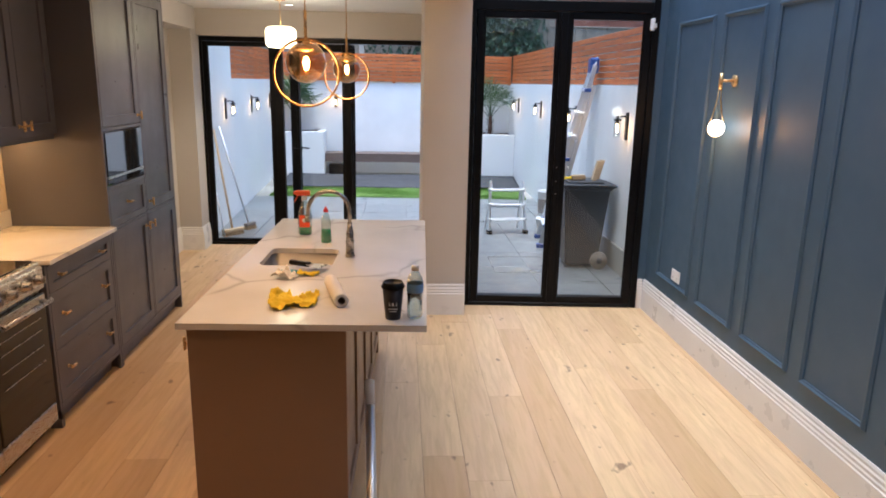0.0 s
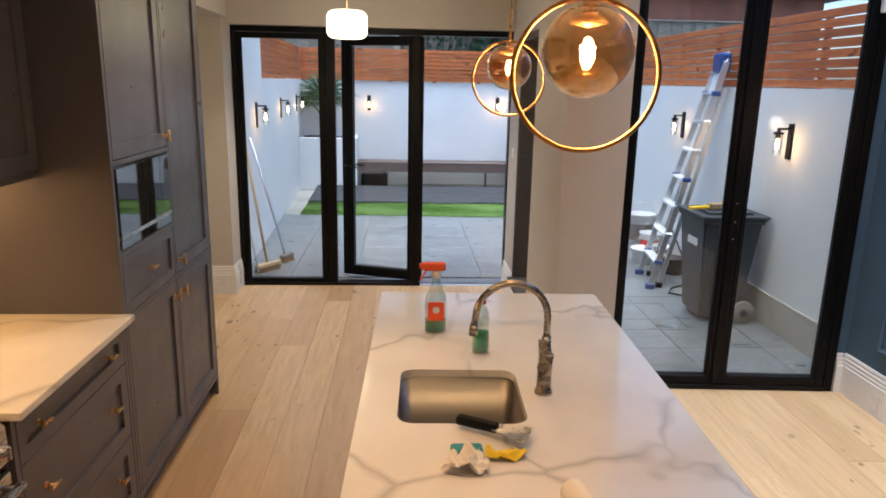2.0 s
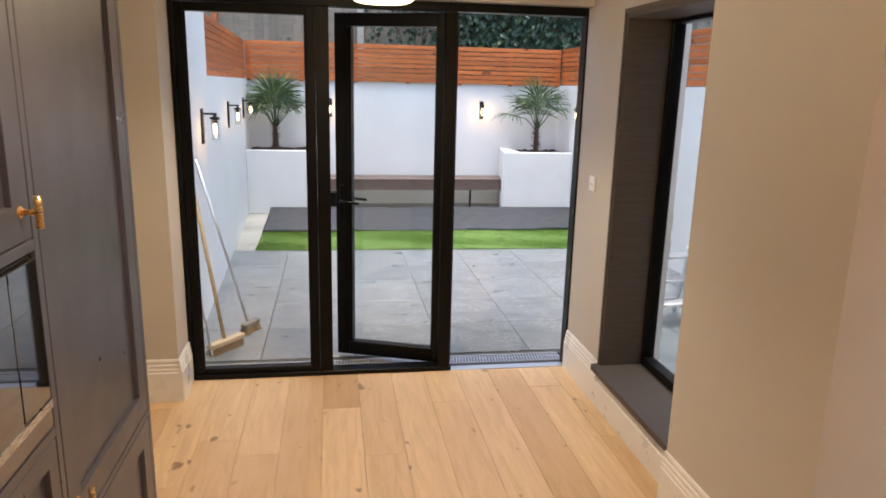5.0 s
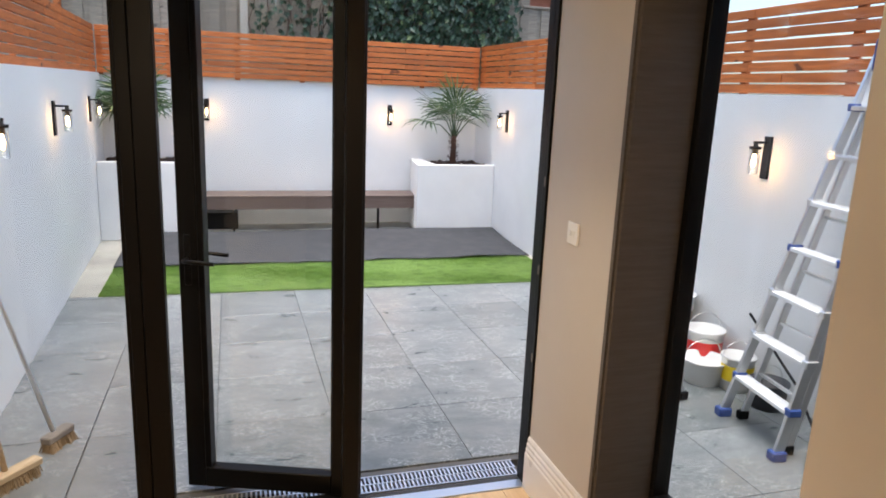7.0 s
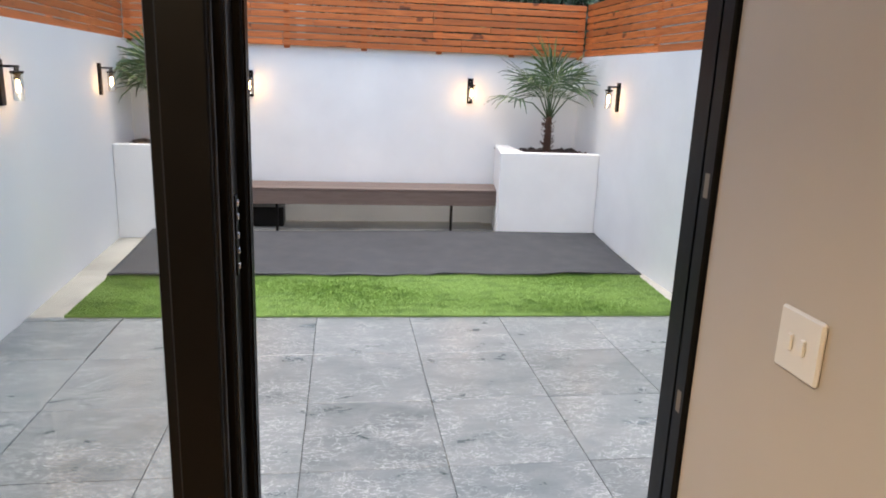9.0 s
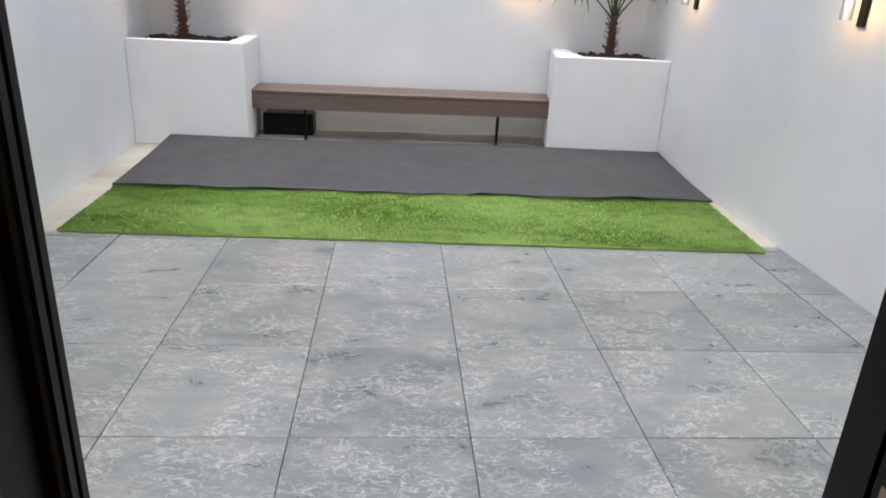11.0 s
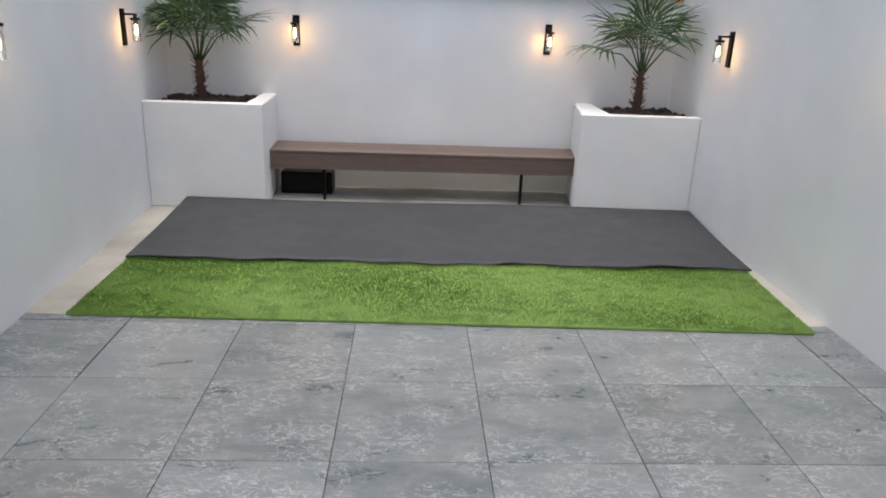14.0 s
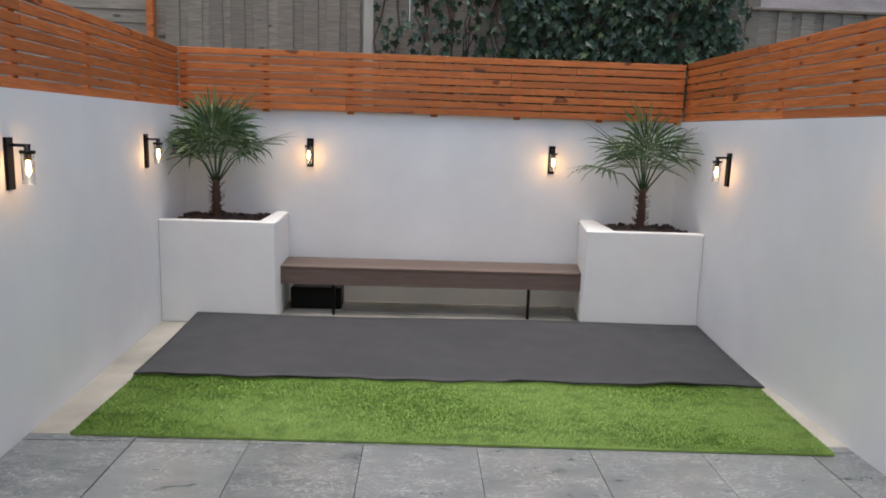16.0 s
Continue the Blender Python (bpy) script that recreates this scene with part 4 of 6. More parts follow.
for k in range(4):
    w = (2 * BY - 0.05) / 4
    d = shaker(isl, w - 0.004, 0.78, Matrix.Translation((BX1 - 0.02, -BY + 0.024 + k * w, 0.095)) @ SIDE, M_MOCHA)
    tee(d, P(0.03 if k % 2 else w - 0.035, -0.02, 0.70), False)
    d = shaker(isl, w - 0.004, 0.78, Matrix.Translation((BX0 + 0.02, -BY + 0.024 + (k + 1) * w - 0.004, 0.095)) @ Matrix.Rotation(radians(-90), 4, "Z"), M_MOCHA)
    tee(d, P(0.03 if k % 2 else w - 0.035, -0.02, 0.70), False)

SX0, SX1, SY0, SY1 = -0.815, -0.455, 3.19, 3.55
top = thing("island_worktop", ISLAND_TURN, "white quartz island worktop with soft grey veins round a sink", "worktop")


def rounded(x0, x1, y0, y1, r, n=6):
    out = []
    for cx, cy, a in ((x1 - r, y1 - r, 0), (x0 + r, y1 - r, 90), (x0 + r, y0 + r, 180), (x1 - r, y0 + r, 270)):
        for k in range(n + 1):
            t = radians(a + 90 * k / n)
            out.append((cx + r * math.cos(t), cy + r * math.sin(t)))
    return out


def holed_slab(outer, hole, z0, z1):
    """A slab with a rounded hole; both outlines have their corners in the same order."""
    bm = bmesh.new()
    n = len(hole)
    def ring(o, z):
        return [bm.verts.new((x, y, z)) for x, y in o]
    full = []
    q = n // 4
    for k in range(4):
        full += [outer[k]] * q
    rows = {}
    for z in (z0, z1):
        corner = ring(outer, z)
        inner = ring(hole, z)
        rows[z] = (corner, inner)
        for k in range(4):
            for i in range(k * q, (k + 1) * q - 1):
                f = (corner[k], inner[i], inner[i + 1])
                bm.faces.new(f)
            i = (k + 1) * q - 1
            bm.faces.new((corner[k], inner[i], inner[(i + 1) % n], corner[(k + 1) % 4]))
    for idx in (0, 1):
        a, b = rows[z0][idx], rows[z1][idx]
        for i in range(len(a)):
            j = (i + 1) % len(a)
            bm.faces.new((a[i], a[j], b[j], b[i]))
    return bm
hole = rounded(SX0, SX1, SY0, SY1, 0.045)
outer = [(IX1, IY1), (IX0, IY1), (IX0, IY0), (IX1, IY0)]
part("slab", holed_slab(outer, hole, 0.886, 0.911), M_QUARTZ, top)

sink = thing("sink", ((SX0 + SX1) / 2, (SY0 + SY1) / 2, 0.886), "undermounted brushed steel kitchen sink", "sink")
hw, hd = (SX1 - SX0) / 2, (SY1 - SY0) / 2
bm = bmesh.new()
levels = [(0.0, 0.006, 0.045), (-0.17, -0.004, 0.045), (-0.19, -0.02, 0.04), (-0.2, -0.06, 0.03), (-0.203, -0.13, 0.01)]
rings = [[bm.verts.new((x, y, z)) for x, y in rounded(-hw - g, hw + g, -hd - g, hd + g, r)] for z, g, r in levels]
for p, q in zip(rings, rings[1:]):
    for i in range(len(p)):
        j = (i + 1) % len(p)
        bm.faces.new((p[i], p[j], q[j], q[i])).smooth = True
bm.faces.new(rings[-1])
ob = part("bowl", bm, M_SINK, sink)
sol = ob.modifiers.new("thickness", "SOLIDIFY")
sol.thickness, sol.offset = 0.003, 1
bm = bmesh.new()
lathe(bm, [(0, 0), (0.035, 0), (0.038, 0.003), (0.03, 0.004), (0, 0.002)], 24, P(0, 0, -0.203))
part("waste", bm, M_NICKEL, sink)

tap = thing("kitchen_tap", (-0.385, 3.385, 0.911), "brushed nickel swan neck kitchen tap", "tap")
bm = bmesh.new()
lathe(bm, [(0, 0), (0.027, 0), (0.027, 0.008), (0.022, 0.014), (0.021, 0.07), (0.024, 0.08), (0.018, 0.10), (0.020, 0.125), (0.014, 0.15), (0.013, 0.18), (0, 0.18)], 24)
part("tap_body", bm, M_NICKEL, tap)
bm = bmesh.new()
pts = [(0, 0, 0.16), (0, 0, 0.235)] + [(-0.105 + 0.105 * math.cos(a), 0, 0.235 + 0.105 * math.sin(a)) for a in np.linspace(0.1, math.pi * 0.93, 18)] + [(-0.215, 0, 0.205)]
tube(bm, pts, 0.0105, 14)
part("spout", bm, M_NICKEL, tap)
bm = bmesh.new()
tube(bm, [(-0.2135, 0, 0.215), (-0.2165, 0, 0.182)], 0.013, 14)
part("aerator", bm, M_NICKEL, tap)
for s in (-1, 1):
    bm = bmesh.new()
    tube(bm, [(0, 0.0, 0.06), (0, s * 0.045, 0.065)], 0.011)
    tube(bm, [(0, s * 0.042, 0.06), (0, s * 0.05, 0.10), (0, s * 0.058, 0.145)], 0.01, radii=[0.012, 0.009, 0.012])
    part("tap_lever", bm, M_NICKEL, tap)

# ---- things on the island ----
TOP = 0.911
sp = thing("spray_bottle", (-0.685, 3.91, TOP), "clear spray bottle of green cleaner with an orange trigger head", "spray bottle")
def oval(bm, prof, sx, sy, n=24):
    lathe(bm, prof, n, Matrix.Diagonal((sx, sy, 1, 1)))
bm = bmesh.new(); oval(bm, [(0, 0), (0.036, 0), (0.040, 0.006), (0.041, 0.11), (0.036, 0.14), (0.02, 0.175), (0.014, 0.20), (0.014, 0.215), (0, 0.215)], 1.0, 0.6)
part("bottle", bm, M_BOTTLE, sp)
bm = bmesh.new(); oval(bm, [(0, 0.003), (0.036, 0.003), (0.0375, 0.008), (0.0385, 0.05), (0, 0.05)], 1.0, 0.58)
part("liquid", bm, M_GREENLIQ, sp, "bright green liquid")
bm = bmesh.new(); box(bm, -0.03, 0.03, -0.0275, -0.0255, 0.05, 0.12, 0.004)
part("label", bm, M_ORANGEP, sp)
bm = bmesh.new(); lathe(bm, [(0, 0), (0.013, 0), (0.013, 0.001), (0, 0.001)], 16, pose(0, -0.0275, 0.09, 90))
part("label_mark", bm, M_LABELWHITE, sp)
bm = bmesh.new()
lathe(bm, [(0, 0.205), (0.017, 0.205), (0.017, 0.228), (0, 0.228)], 16)
part("collar", bm, M_LABELWHITE, sp)
bm = bmesh.new()
box(bm, -0.052, 0.034, -0.013, 0.013, 0.232, 0.262, 0.006, 2)
box(bm, -0.062, -0.05, -0.008, 0.008, 0.24, 0.258, 0.002)
beam(bm, (-0.035, 0, 0.236), (-0.058, 0, 0.195), 0.012, 0.006, 0.002)
part("trigger_head", bm, M_ORANGEP, sp)

gb = thing("washing_up_bottle", (-0.54, 3.70, TOP), "clear bottle of green washing up liquid with a red cap", "bottle")
bm = bmesh.new(); oval(bm, [(0, 0), (0.026, 0), (0.03, 0.005), (0.029, 0.06), (0.025, 0.09), (0.028, 0.12), (0.022, 0.15), (0.011, 0.168), (0.011, 0.178), (0, 0.178)], 1.0, 0.62)
part("bottle", bm, M_BOTTLE, gb)
bm = bmesh.new(); oval(bm, [(0, 0.003), (0.026, 0.003), (0.0285, 0.008), (0.0275, 0.06), (0.0255, 0.078), (0, 0.078)], 1.0, 0.6)
part("liquid", bm, M_GREENLIQ, gb, "deep green liquid")
bm = bmesh.new(); lathe(bm, [(0, 0.176), (0.014, 0.176), (0.013, 0.19), (0.006, 0.196), (0.005, 0.206), (0, 0.207)], 16)
part("cap", bm, M_REDP, gb)

cup = thing("takeaway_cup", (-0.152, 2.422, TOP), "black takeaway coffee cup with a black lid and white lettering", "cup")
bm = bmesh.new(); lathe(bm, [(0, 0), (0.029, 0), (0.030, 0.002), (0.041, 0.125), (0, 0.125)], 32)
part("cup_body", bm, mat("black_coated_card", (0.02, 0.02, 0.028), 0.4), cup)
bm = bmesh.new(); lathe(bm, [(0.042, 0.122), (0.045, 0.124), (0.045, 0.131), (0.041, 0.134), (0.039, 0.145), (0.036, 0.146), (0.034, 0.140), (0, 0.140)], 32)
part("lid", bm, M_BLACK, cup)
bm = bmesh.new()
for k, (x, z, w, h) in enumerate([(-0.012, 0.058, 0.006, 0.016), (0.0, 0.058, 0.007, 0.016), (0.013, 0.058, 0.006, 0.016), (0.0, 0.045, 0.036, 0.003), (0.0, 0.035, 0.026, 0.003)]):
    yy = -math.sqrt(max(0.0, (0.030 + 0.011 * z / 0.125) ** 2 - x * x)) - 0.0008
    box(bm, x - w / 2, x + w / 2, yy, yy + 0.001, z, z + h)
part("lettering", bm, M_LABELWHITE, cup)
wb = thing("water_bottle", (-0.068, 2.425, TOP), "clear plastic water bottle with a blue label, half full", "bottle")
prof = [(0, 0), (0.024, 0), (0.030, 0.006), (0.031, 0.02)]
for k in range(5):
    prof += [(0.0295, 0.028 + k * 0.012), (0.0315, 0.034 + k * 0.012)]
prof += [(0.0315, 0.145), (0.026, 0.165), (0.013, 0.185), (0.012, 0.198), (0, 0.198)]
bm = bmesh.new(); lathe(bm, prof, 32)
part("bottle", bm, M_BOTTLE, wb)
bm = bmesh.new(); lathe(bm, [(0, 0.003), (0.027, 0.003), (0.0285, 0.01), (0.0285, 0.098), (0, 0.098)], 24)
part("water", bm, M_WATER, wb)
bm = bmesh.new(); lathe(bm, [(0.0318, 0.106), (0.0325, 0.108), (0.0325, 0.137), (0.0318, 0.139)], 32)
part("label", bm, M_LABELBLUE, wb)
bm = bmesh.new(); lathe(bm, [(0, 0.19), (0.0145, 0.19), (0.0145, 0.207), (0, 0.208)], 20)
part("cap", bm, M_WPLASTIC, wb)
ky = thing("key_bunch", (-0.118, 2.475, TOP), "small bunch of metal keys beside a cup", "keys")
bm = bmesh.new()
tube(bm, [(0.018 * math.cos(a), 0.018 * math.sin(a), 0.004) for a in np.linspace(0, 2 * math.pi, 17)[:-1]], 0.0018, 6, True)
part("ring", bm, M_STEEL, ky)
for a in (20, 75, 130):
    bm = bmesh.new(); box(bm, -0.009, 0.009, 0.012, 0.030, 0.002, 0.0045, 0.001); box(bm, -0.004, 0.004, 0.030, 0.058, 0.002, 0.0045)
    part("key", bm, M_STEEL, ky, at=pose(0, 0, 0.002, 4, 0, a))

ro = thing("paper_roll", pose(-0.395, 2.69, TOP + 0.0285, 0, 0, 14), "white roll of kitchen paper with a grey cardboard core, lying down", "paper roll")
bm = bmesh.new(); lathe(bm, [(0.0155, -0.15), (0.028, -0.15), (0.0285, -0.146), (0.0285, 0.146), (0.028, 0.15), (0.0155, 0.15)], 32, pose(0, 0, 0, 90))
part("paper", bm, M_PAPER, ro)
bm = bmesh.new(); lathe(bm, [(0.0145, 0.151), (0.0155, 0.151), (0.0155, -0.151), (0.0145, -0.151), (0.0145, 0.151)], 24, pose(0, 0, 0, 90))
part("core", bm, M_CARD, ro)


def crumpled(name, outline, at, material, label, category, height, seed, part_name="cloth"):
    """A crumpled sheet: a plan outline gridded and folded."""
    ob = thing(name, at, label, category)
    r = random.Random(seed)
    off = Vector((seed, seed * 2.3, 0))
    xs = [p[0] for p in outline]; ys = [p[1] for p in outline]
    n = 44
    def inside(x, y):
        c = False
        for (xa, ya), (xb, yb) in zip(outline, outline[1:] + outline[:1]):
            if (ya > y) != (yb > y) and x < (xb - xa) * (y - ya) / (yb - ya) + xa:
                c = not c
        return c
    bm = bmesh.new()
    grid = {}
    for i in range(n + 1):
        for j in range(n + 1):
            x = min(xs) + (max(xs) - min(xs)) * i / n
            y = min(ys) + (max(ys) - min(ys)) * j / n
            p = Vector((x, y, 0)) * 22 + off
            ridge = 1 - abs(noise.noise(p * 0.8)) * 2.6
            fold = max(0.0, ridge) ** 1.5
            z = 0.004 + height * (0.55 * fold + 0.45 * abs(noise.noise(p * 2.1)) + 0.1 * abs(noise.noise(p * 5)))
            grid[i, j] = (x + 0.006 * noise.noise(p * 2), y + 0.006 * noise.noise(p * 2 + Vector((9, 9, 9))), z)
    vs = {}
    for i in range(n):
        for j in range(n):
            cx, cy = grid[i, j][0], grid[i, j][1]
            if inside(cx, cy):
                f = []
                for k in ((i, j), (i + 1, j), (i + 1, j + 1), (i, j + 1)):
                    if k not in vs:
                        vs[k] = bm.verts.new(grid[k])
                    f.append(vs[k])
                bm.faces.new(f).smooth = True
    o = part(part_name, bm, material, ob)
    s = o.modifiers.new("thickness", "SOLIDIFY"); s.thickness = 0.002
    return ob
crumpled("yellow_cloth", [(-0.10, 0.115), (-0.075, 0.13), (-0.02, 0.10), (0.0, 0.035), (0.02, 0.03), (0.06, 0.10), (0.09, 0.115), (0.105, 0.08), (0.11, -0.05), (0.075, -0.085), (0.02, -0.07), (-0.01, -0.10), (-0.045, -0.115), (-0.075, -0.09), (-0.09, 0.0)],
         (-0.572, 2.61, TOP), M_YELLOW, "crumpled bright yellow cleaning cloth", "cloth", 0.034, 4)
crumpled("crumpled_tissue", [(-0.06, -0.02), (-0.03, 0.03), (0.03, 0.05), (0.06, 0.02), (0.05, -0.03), (-0.02, -0.04)],
         (-0.655, 2.97, TOP), M_PAPER, "crumpled white paper tissue", "tissue", 0.06, 7, "paper")
gl = crumpled("work_glove", [(-0.05, -0.02), (-0.045, 0.02), (0.02, 0.028), (0.05, 0.02), (0.055, -0.01), (0.02, -0.028)],
              (-0.555, 3.02, TOP), M_YELLOW, "yellow and teal work glove", "glove", 0.03, 11, "palm")
bm = bmesh.new(); box(bm, -0.13, -0.05, 0.0, 0.045, 0, 0.018, 0.008, 2)
part("cuff", bm, mat("teal_knit", (0.05, 0.25, 0.27), 0.9), gl, "teal knitted cuff")
sc = thing("paint_scraper", pose(-0.50, 3.09, TOP + 0.004, 0, 0, 62), "wide steel paint scraper with a dark handle", "scraper")
bm = prism(bmesh.new(), [(-0.045, -0.02), (0.045, -0.02), (0.02, 0.075), (-0.02, 0.075)], 0.022, 0.0235)
part("blade", bm, M_STEEL, sc)
bm = bmesh.new(); box(bm, -0.014, 0.014, 0.065, 0.18, 0.01, 0.034, 0.006, 2)
part("handle", bm, M_BLACK, sc)

# pole leaning at the island's side
pl = thing("metal_tube", (0, 0, 0), "long bare metal tube leaning on the island", "tube")
bm = bmesh.new(); tube(bm, [(-0.215, 2.05, 0.022), (-0.25, 2.62, 0.46)], 0.02, 16)
part("tube_body", bm, M_ALU, pl)
bm = bmesh.new(); tube(bm, [(-0.2495, 2.61, 0.452), (-0.2555, 2.70, 0.523)], 0.0215, 16)
part("tube_end", bm, M_WPLASTIC, pl)

# ---- lamps indoors ----
def ring_pendant(x, y, z):
    ob = thing("ring_pendant_lamp", (x, y, z), "lit amber glass globe pendant hung inside a brass ring", "pendant lamp", "pendants over the island")
    R = 0.127
    bm = bmesh.new()
    tube(bm, [(R * math.sin(a), 0.0, -0.035 + R * math.cos(a)) for a in np.linspace(0, 2 * math.pi, 57)[:-1]], 0.0048, 10, True)
    part("ring", bm, M_BRONZE, ob)
    bm = bmesh.new(); tube(bm, [(0, 0, 0.085), (0, 0, 0.20)], 0.006)
    lathe(bm, [(0, 0.045), (0.012, 0.045), (0.014, 0.085), (0, 0.087)], 16)
    part("stem", bm, M_BRASS, ob)
    bm = bmesh.new(); tube(bm, [(0, 0, 0.20), (0, 0, CEIL - z - 0.02)], 0.0025, 6)
    part("cord", bm, M_BRONZE, ob)
    bm = bmesh.new(); lathe(bm, [(0, CEIL - z), (0.05, CEIL - z), (0.05, CEIL - z - 0.018), (0, CEIL - z - 0.022)], 24)
    part("ceiling_rose", bm, M_BRASS, ob)
    bm = bmesh.new(); lathe(bm, [(0.0, 0.066), (0.022, 0.064), (0.030, 0.058), (0.033, 0.05), (0.016, 0.047), (0, 0.046)], 24)
    part("cap", bm, M_BRASS, ob)
    bm = bmesh.new()
    g = [(0.079 * math.sin(a), 0.005 - 0.079 * math.cos(a)) for a in np.linspace(0, math.pi * 0.87, 22)]
    gi = [(0.0772 * math.sin(a), 0.005 - 0.0772 * math.cos(a)) for a in np.linspace(math.pi * 0.87, 0, 22)]
    lathe(bm, g + gi, 36)
    part("globe", bm, M_SMOKE, ob).visible_shadow = False
    bm = bmesh.new(); lathe(bm, [(0, -0.025), (0.006, -0.023), (0.0125, -0.006), (0.0125, 0.006), (0.007, 0.026), (0, 0.03)], 16)
    part("bulb", bm, M_BULB, ob).visible_shadow = False
    return ob
for x, y in ((-0.496, 2.701), (-0.438, 3.997)):
    ring_pendant(x, y, 1.857)
    lamp("pendant_light", "POINT", pose(x, y, 1.857), 4.0, AMBER, 0.014)

op = thing("opal_pendant_lamp", (-1.18, 6.265, 2.156), "lit cream opal glass drum pendant", "pendant lamp")
bm = bmesh.new()
prof = [(0, -0.088)]
for a in np.linspace(-90, 0, 8):
    prof.append((0.085 + 0.047 * math.cos(radians(a)), -0.043 + 0.045 * math.sin(radians(a))))
for a in np.linspace(0, 90, 8):
    prof.append((0.085 + 0.047 * math.cos(radians(a)), 0.043 + 0.045 * math.sin(radians(a))))
prof.append((0, 0.088))
lathe(bm, prof, 48)
part("shade", bm, M_OPAL, op).visible_shadow = False
bm = bmesh.new(); tube(bm, [(0, 0, 0.088), (0, 0, CEIL - 2.156 - 0.02)], 0.003, 6)
part("cord", bm, M_BRASS, op)
bm = bmesh.new(); lathe(bm, [(0, 0.329), (0.045, 0.329), (0.045, 0.304), (0, 0.30)], 24)
part("ceiling_rose", bm, M_BRASS, op)
lamp("opal_light", "POINT", pose(-1.18, 6.265, 2.156), 4.5, WARM, 0.10)

sc2 = thing("wall_sconce", (XR, 4.10, 1.845), "brass wall light with a lit round white glass", "wall lamp")
bm = bmesh.new(); lathe(bm, [(0, 0), (0.036, 0), (0.036, 0.012), (0.03, 0.015), (0, 0.016)], 24, pose(0, 0, 0, 0, -90))
part("wall_plate", bm, M_BRASS, sc2)
bm = bmesh.new(); tube(bm, [(-0.01, 0, 0), (-0.085, 0, 0)], 0.008); lathe(bm, [(0, -0.05), (0.012, -0.05), (0.012, 0.045), (0, 0.045)], 14, P(-0.09, 0, 0))
part("arm", bm, M_BRASS, sc2)
bm = bmesh.new()
for s in (-1, 1):
    tube(bm, [(-0.09 + s * 0.006, 0, -0.04), (-0.09 + s * 0.012, 0, -0.12), (-0.09 + s * 0.03, 0, -0.21), (-0.09 + s * 0.05, 0, -0.27)], 0.0035, 8)
tube(bm, [(-0.09 + 0.055 * math.sin(a), 0, -0.285 + 0.055 * math.cos(a)) for a in np.linspace(0.6, 2 * math.pi - 0.6, 30)], 0.0035, 8)
part("loop", bm, M_BRASS, sc2)
bm = bmesh.new(); lathe(bm, [(0.05 * math.sin(a), -0.05 * math.cos(a)) for a in np.linspace(0, math.pi, 20)], 28, P(-0.09, 0, -0.285))
part("globe", bm, M_OPAL2, sc2).visible_shadow = False
lamp("sconce_light", "POINT", pose(XR - 0.09, 4.10, 1.56), 2.4, (1.0, 0.42, 0.10), 0.05)

sk = thing("power_socket", (XR, 4.68, 0.45), "white double power socket", "socket")
part("plate", B(-0.009, 0, -0.073, 0.073, -0.043, 0.043, 0.003), M_WPLASTIC, sk)
for y in (-0.036, 0.036):
    part("switch", B(-0.012, -0.009, y - 0.006, y + 0.006, 0.012, 0.03, 0.001), M_WPLASTIC, sk)
    part("pin_holes", B(-0.0095, -0.0088, y - 0.004, y + 0.004, -0.02, -0.005), M_BLACK, sk)
ls = thing("light_switch", (WX0, 7.285, 1.235), "white double rocker light switch", "switch")
part("plate", B(-0.008, 0, -0.043, 0.043, -0.043, 0.043, 0.003), M_WPLASTIC, ls)
for y in (-0.013, 0.013):
    part("rocker", B(-0.012, -0.008, y - 0.005, y + 0.005, -0.012, 0.012, 0.002), M_WPLASTIC, ls)
# Fittings for the added downlights, all out of view.
for i, (x, y) in enumerate([(-1.35, 1.2), (-1.35, 2.9), (-1.35, 4.6), (-1.2, 6.9), (1.0, 0.6), (-2.0, -0.8)]):
    dn = thing("downlight", (x, y, CEIL), "small white recessed ceiling downlight, unseen, added to light the room", "downlight", "ceiling downlights")
    bm = bmesh.new(); lathe(bm, [(0.030, 0.002), (0.030, -0.003), (0.043, -0.005), (0.045, 0)], 24)
    part("trim_ring", bm, M_WPLASTIC, dn)
    bm = bmesh.new(); lathe(bm, [(0, -0.001), (0.03, -0.001)], 24)
    part("lens", bm, glow("lit_downlight", (1.0, 0.78, 0.5), 8) if i == 0 else bpy.data.materials["lit_downlight"], dn).visible_shadow = False

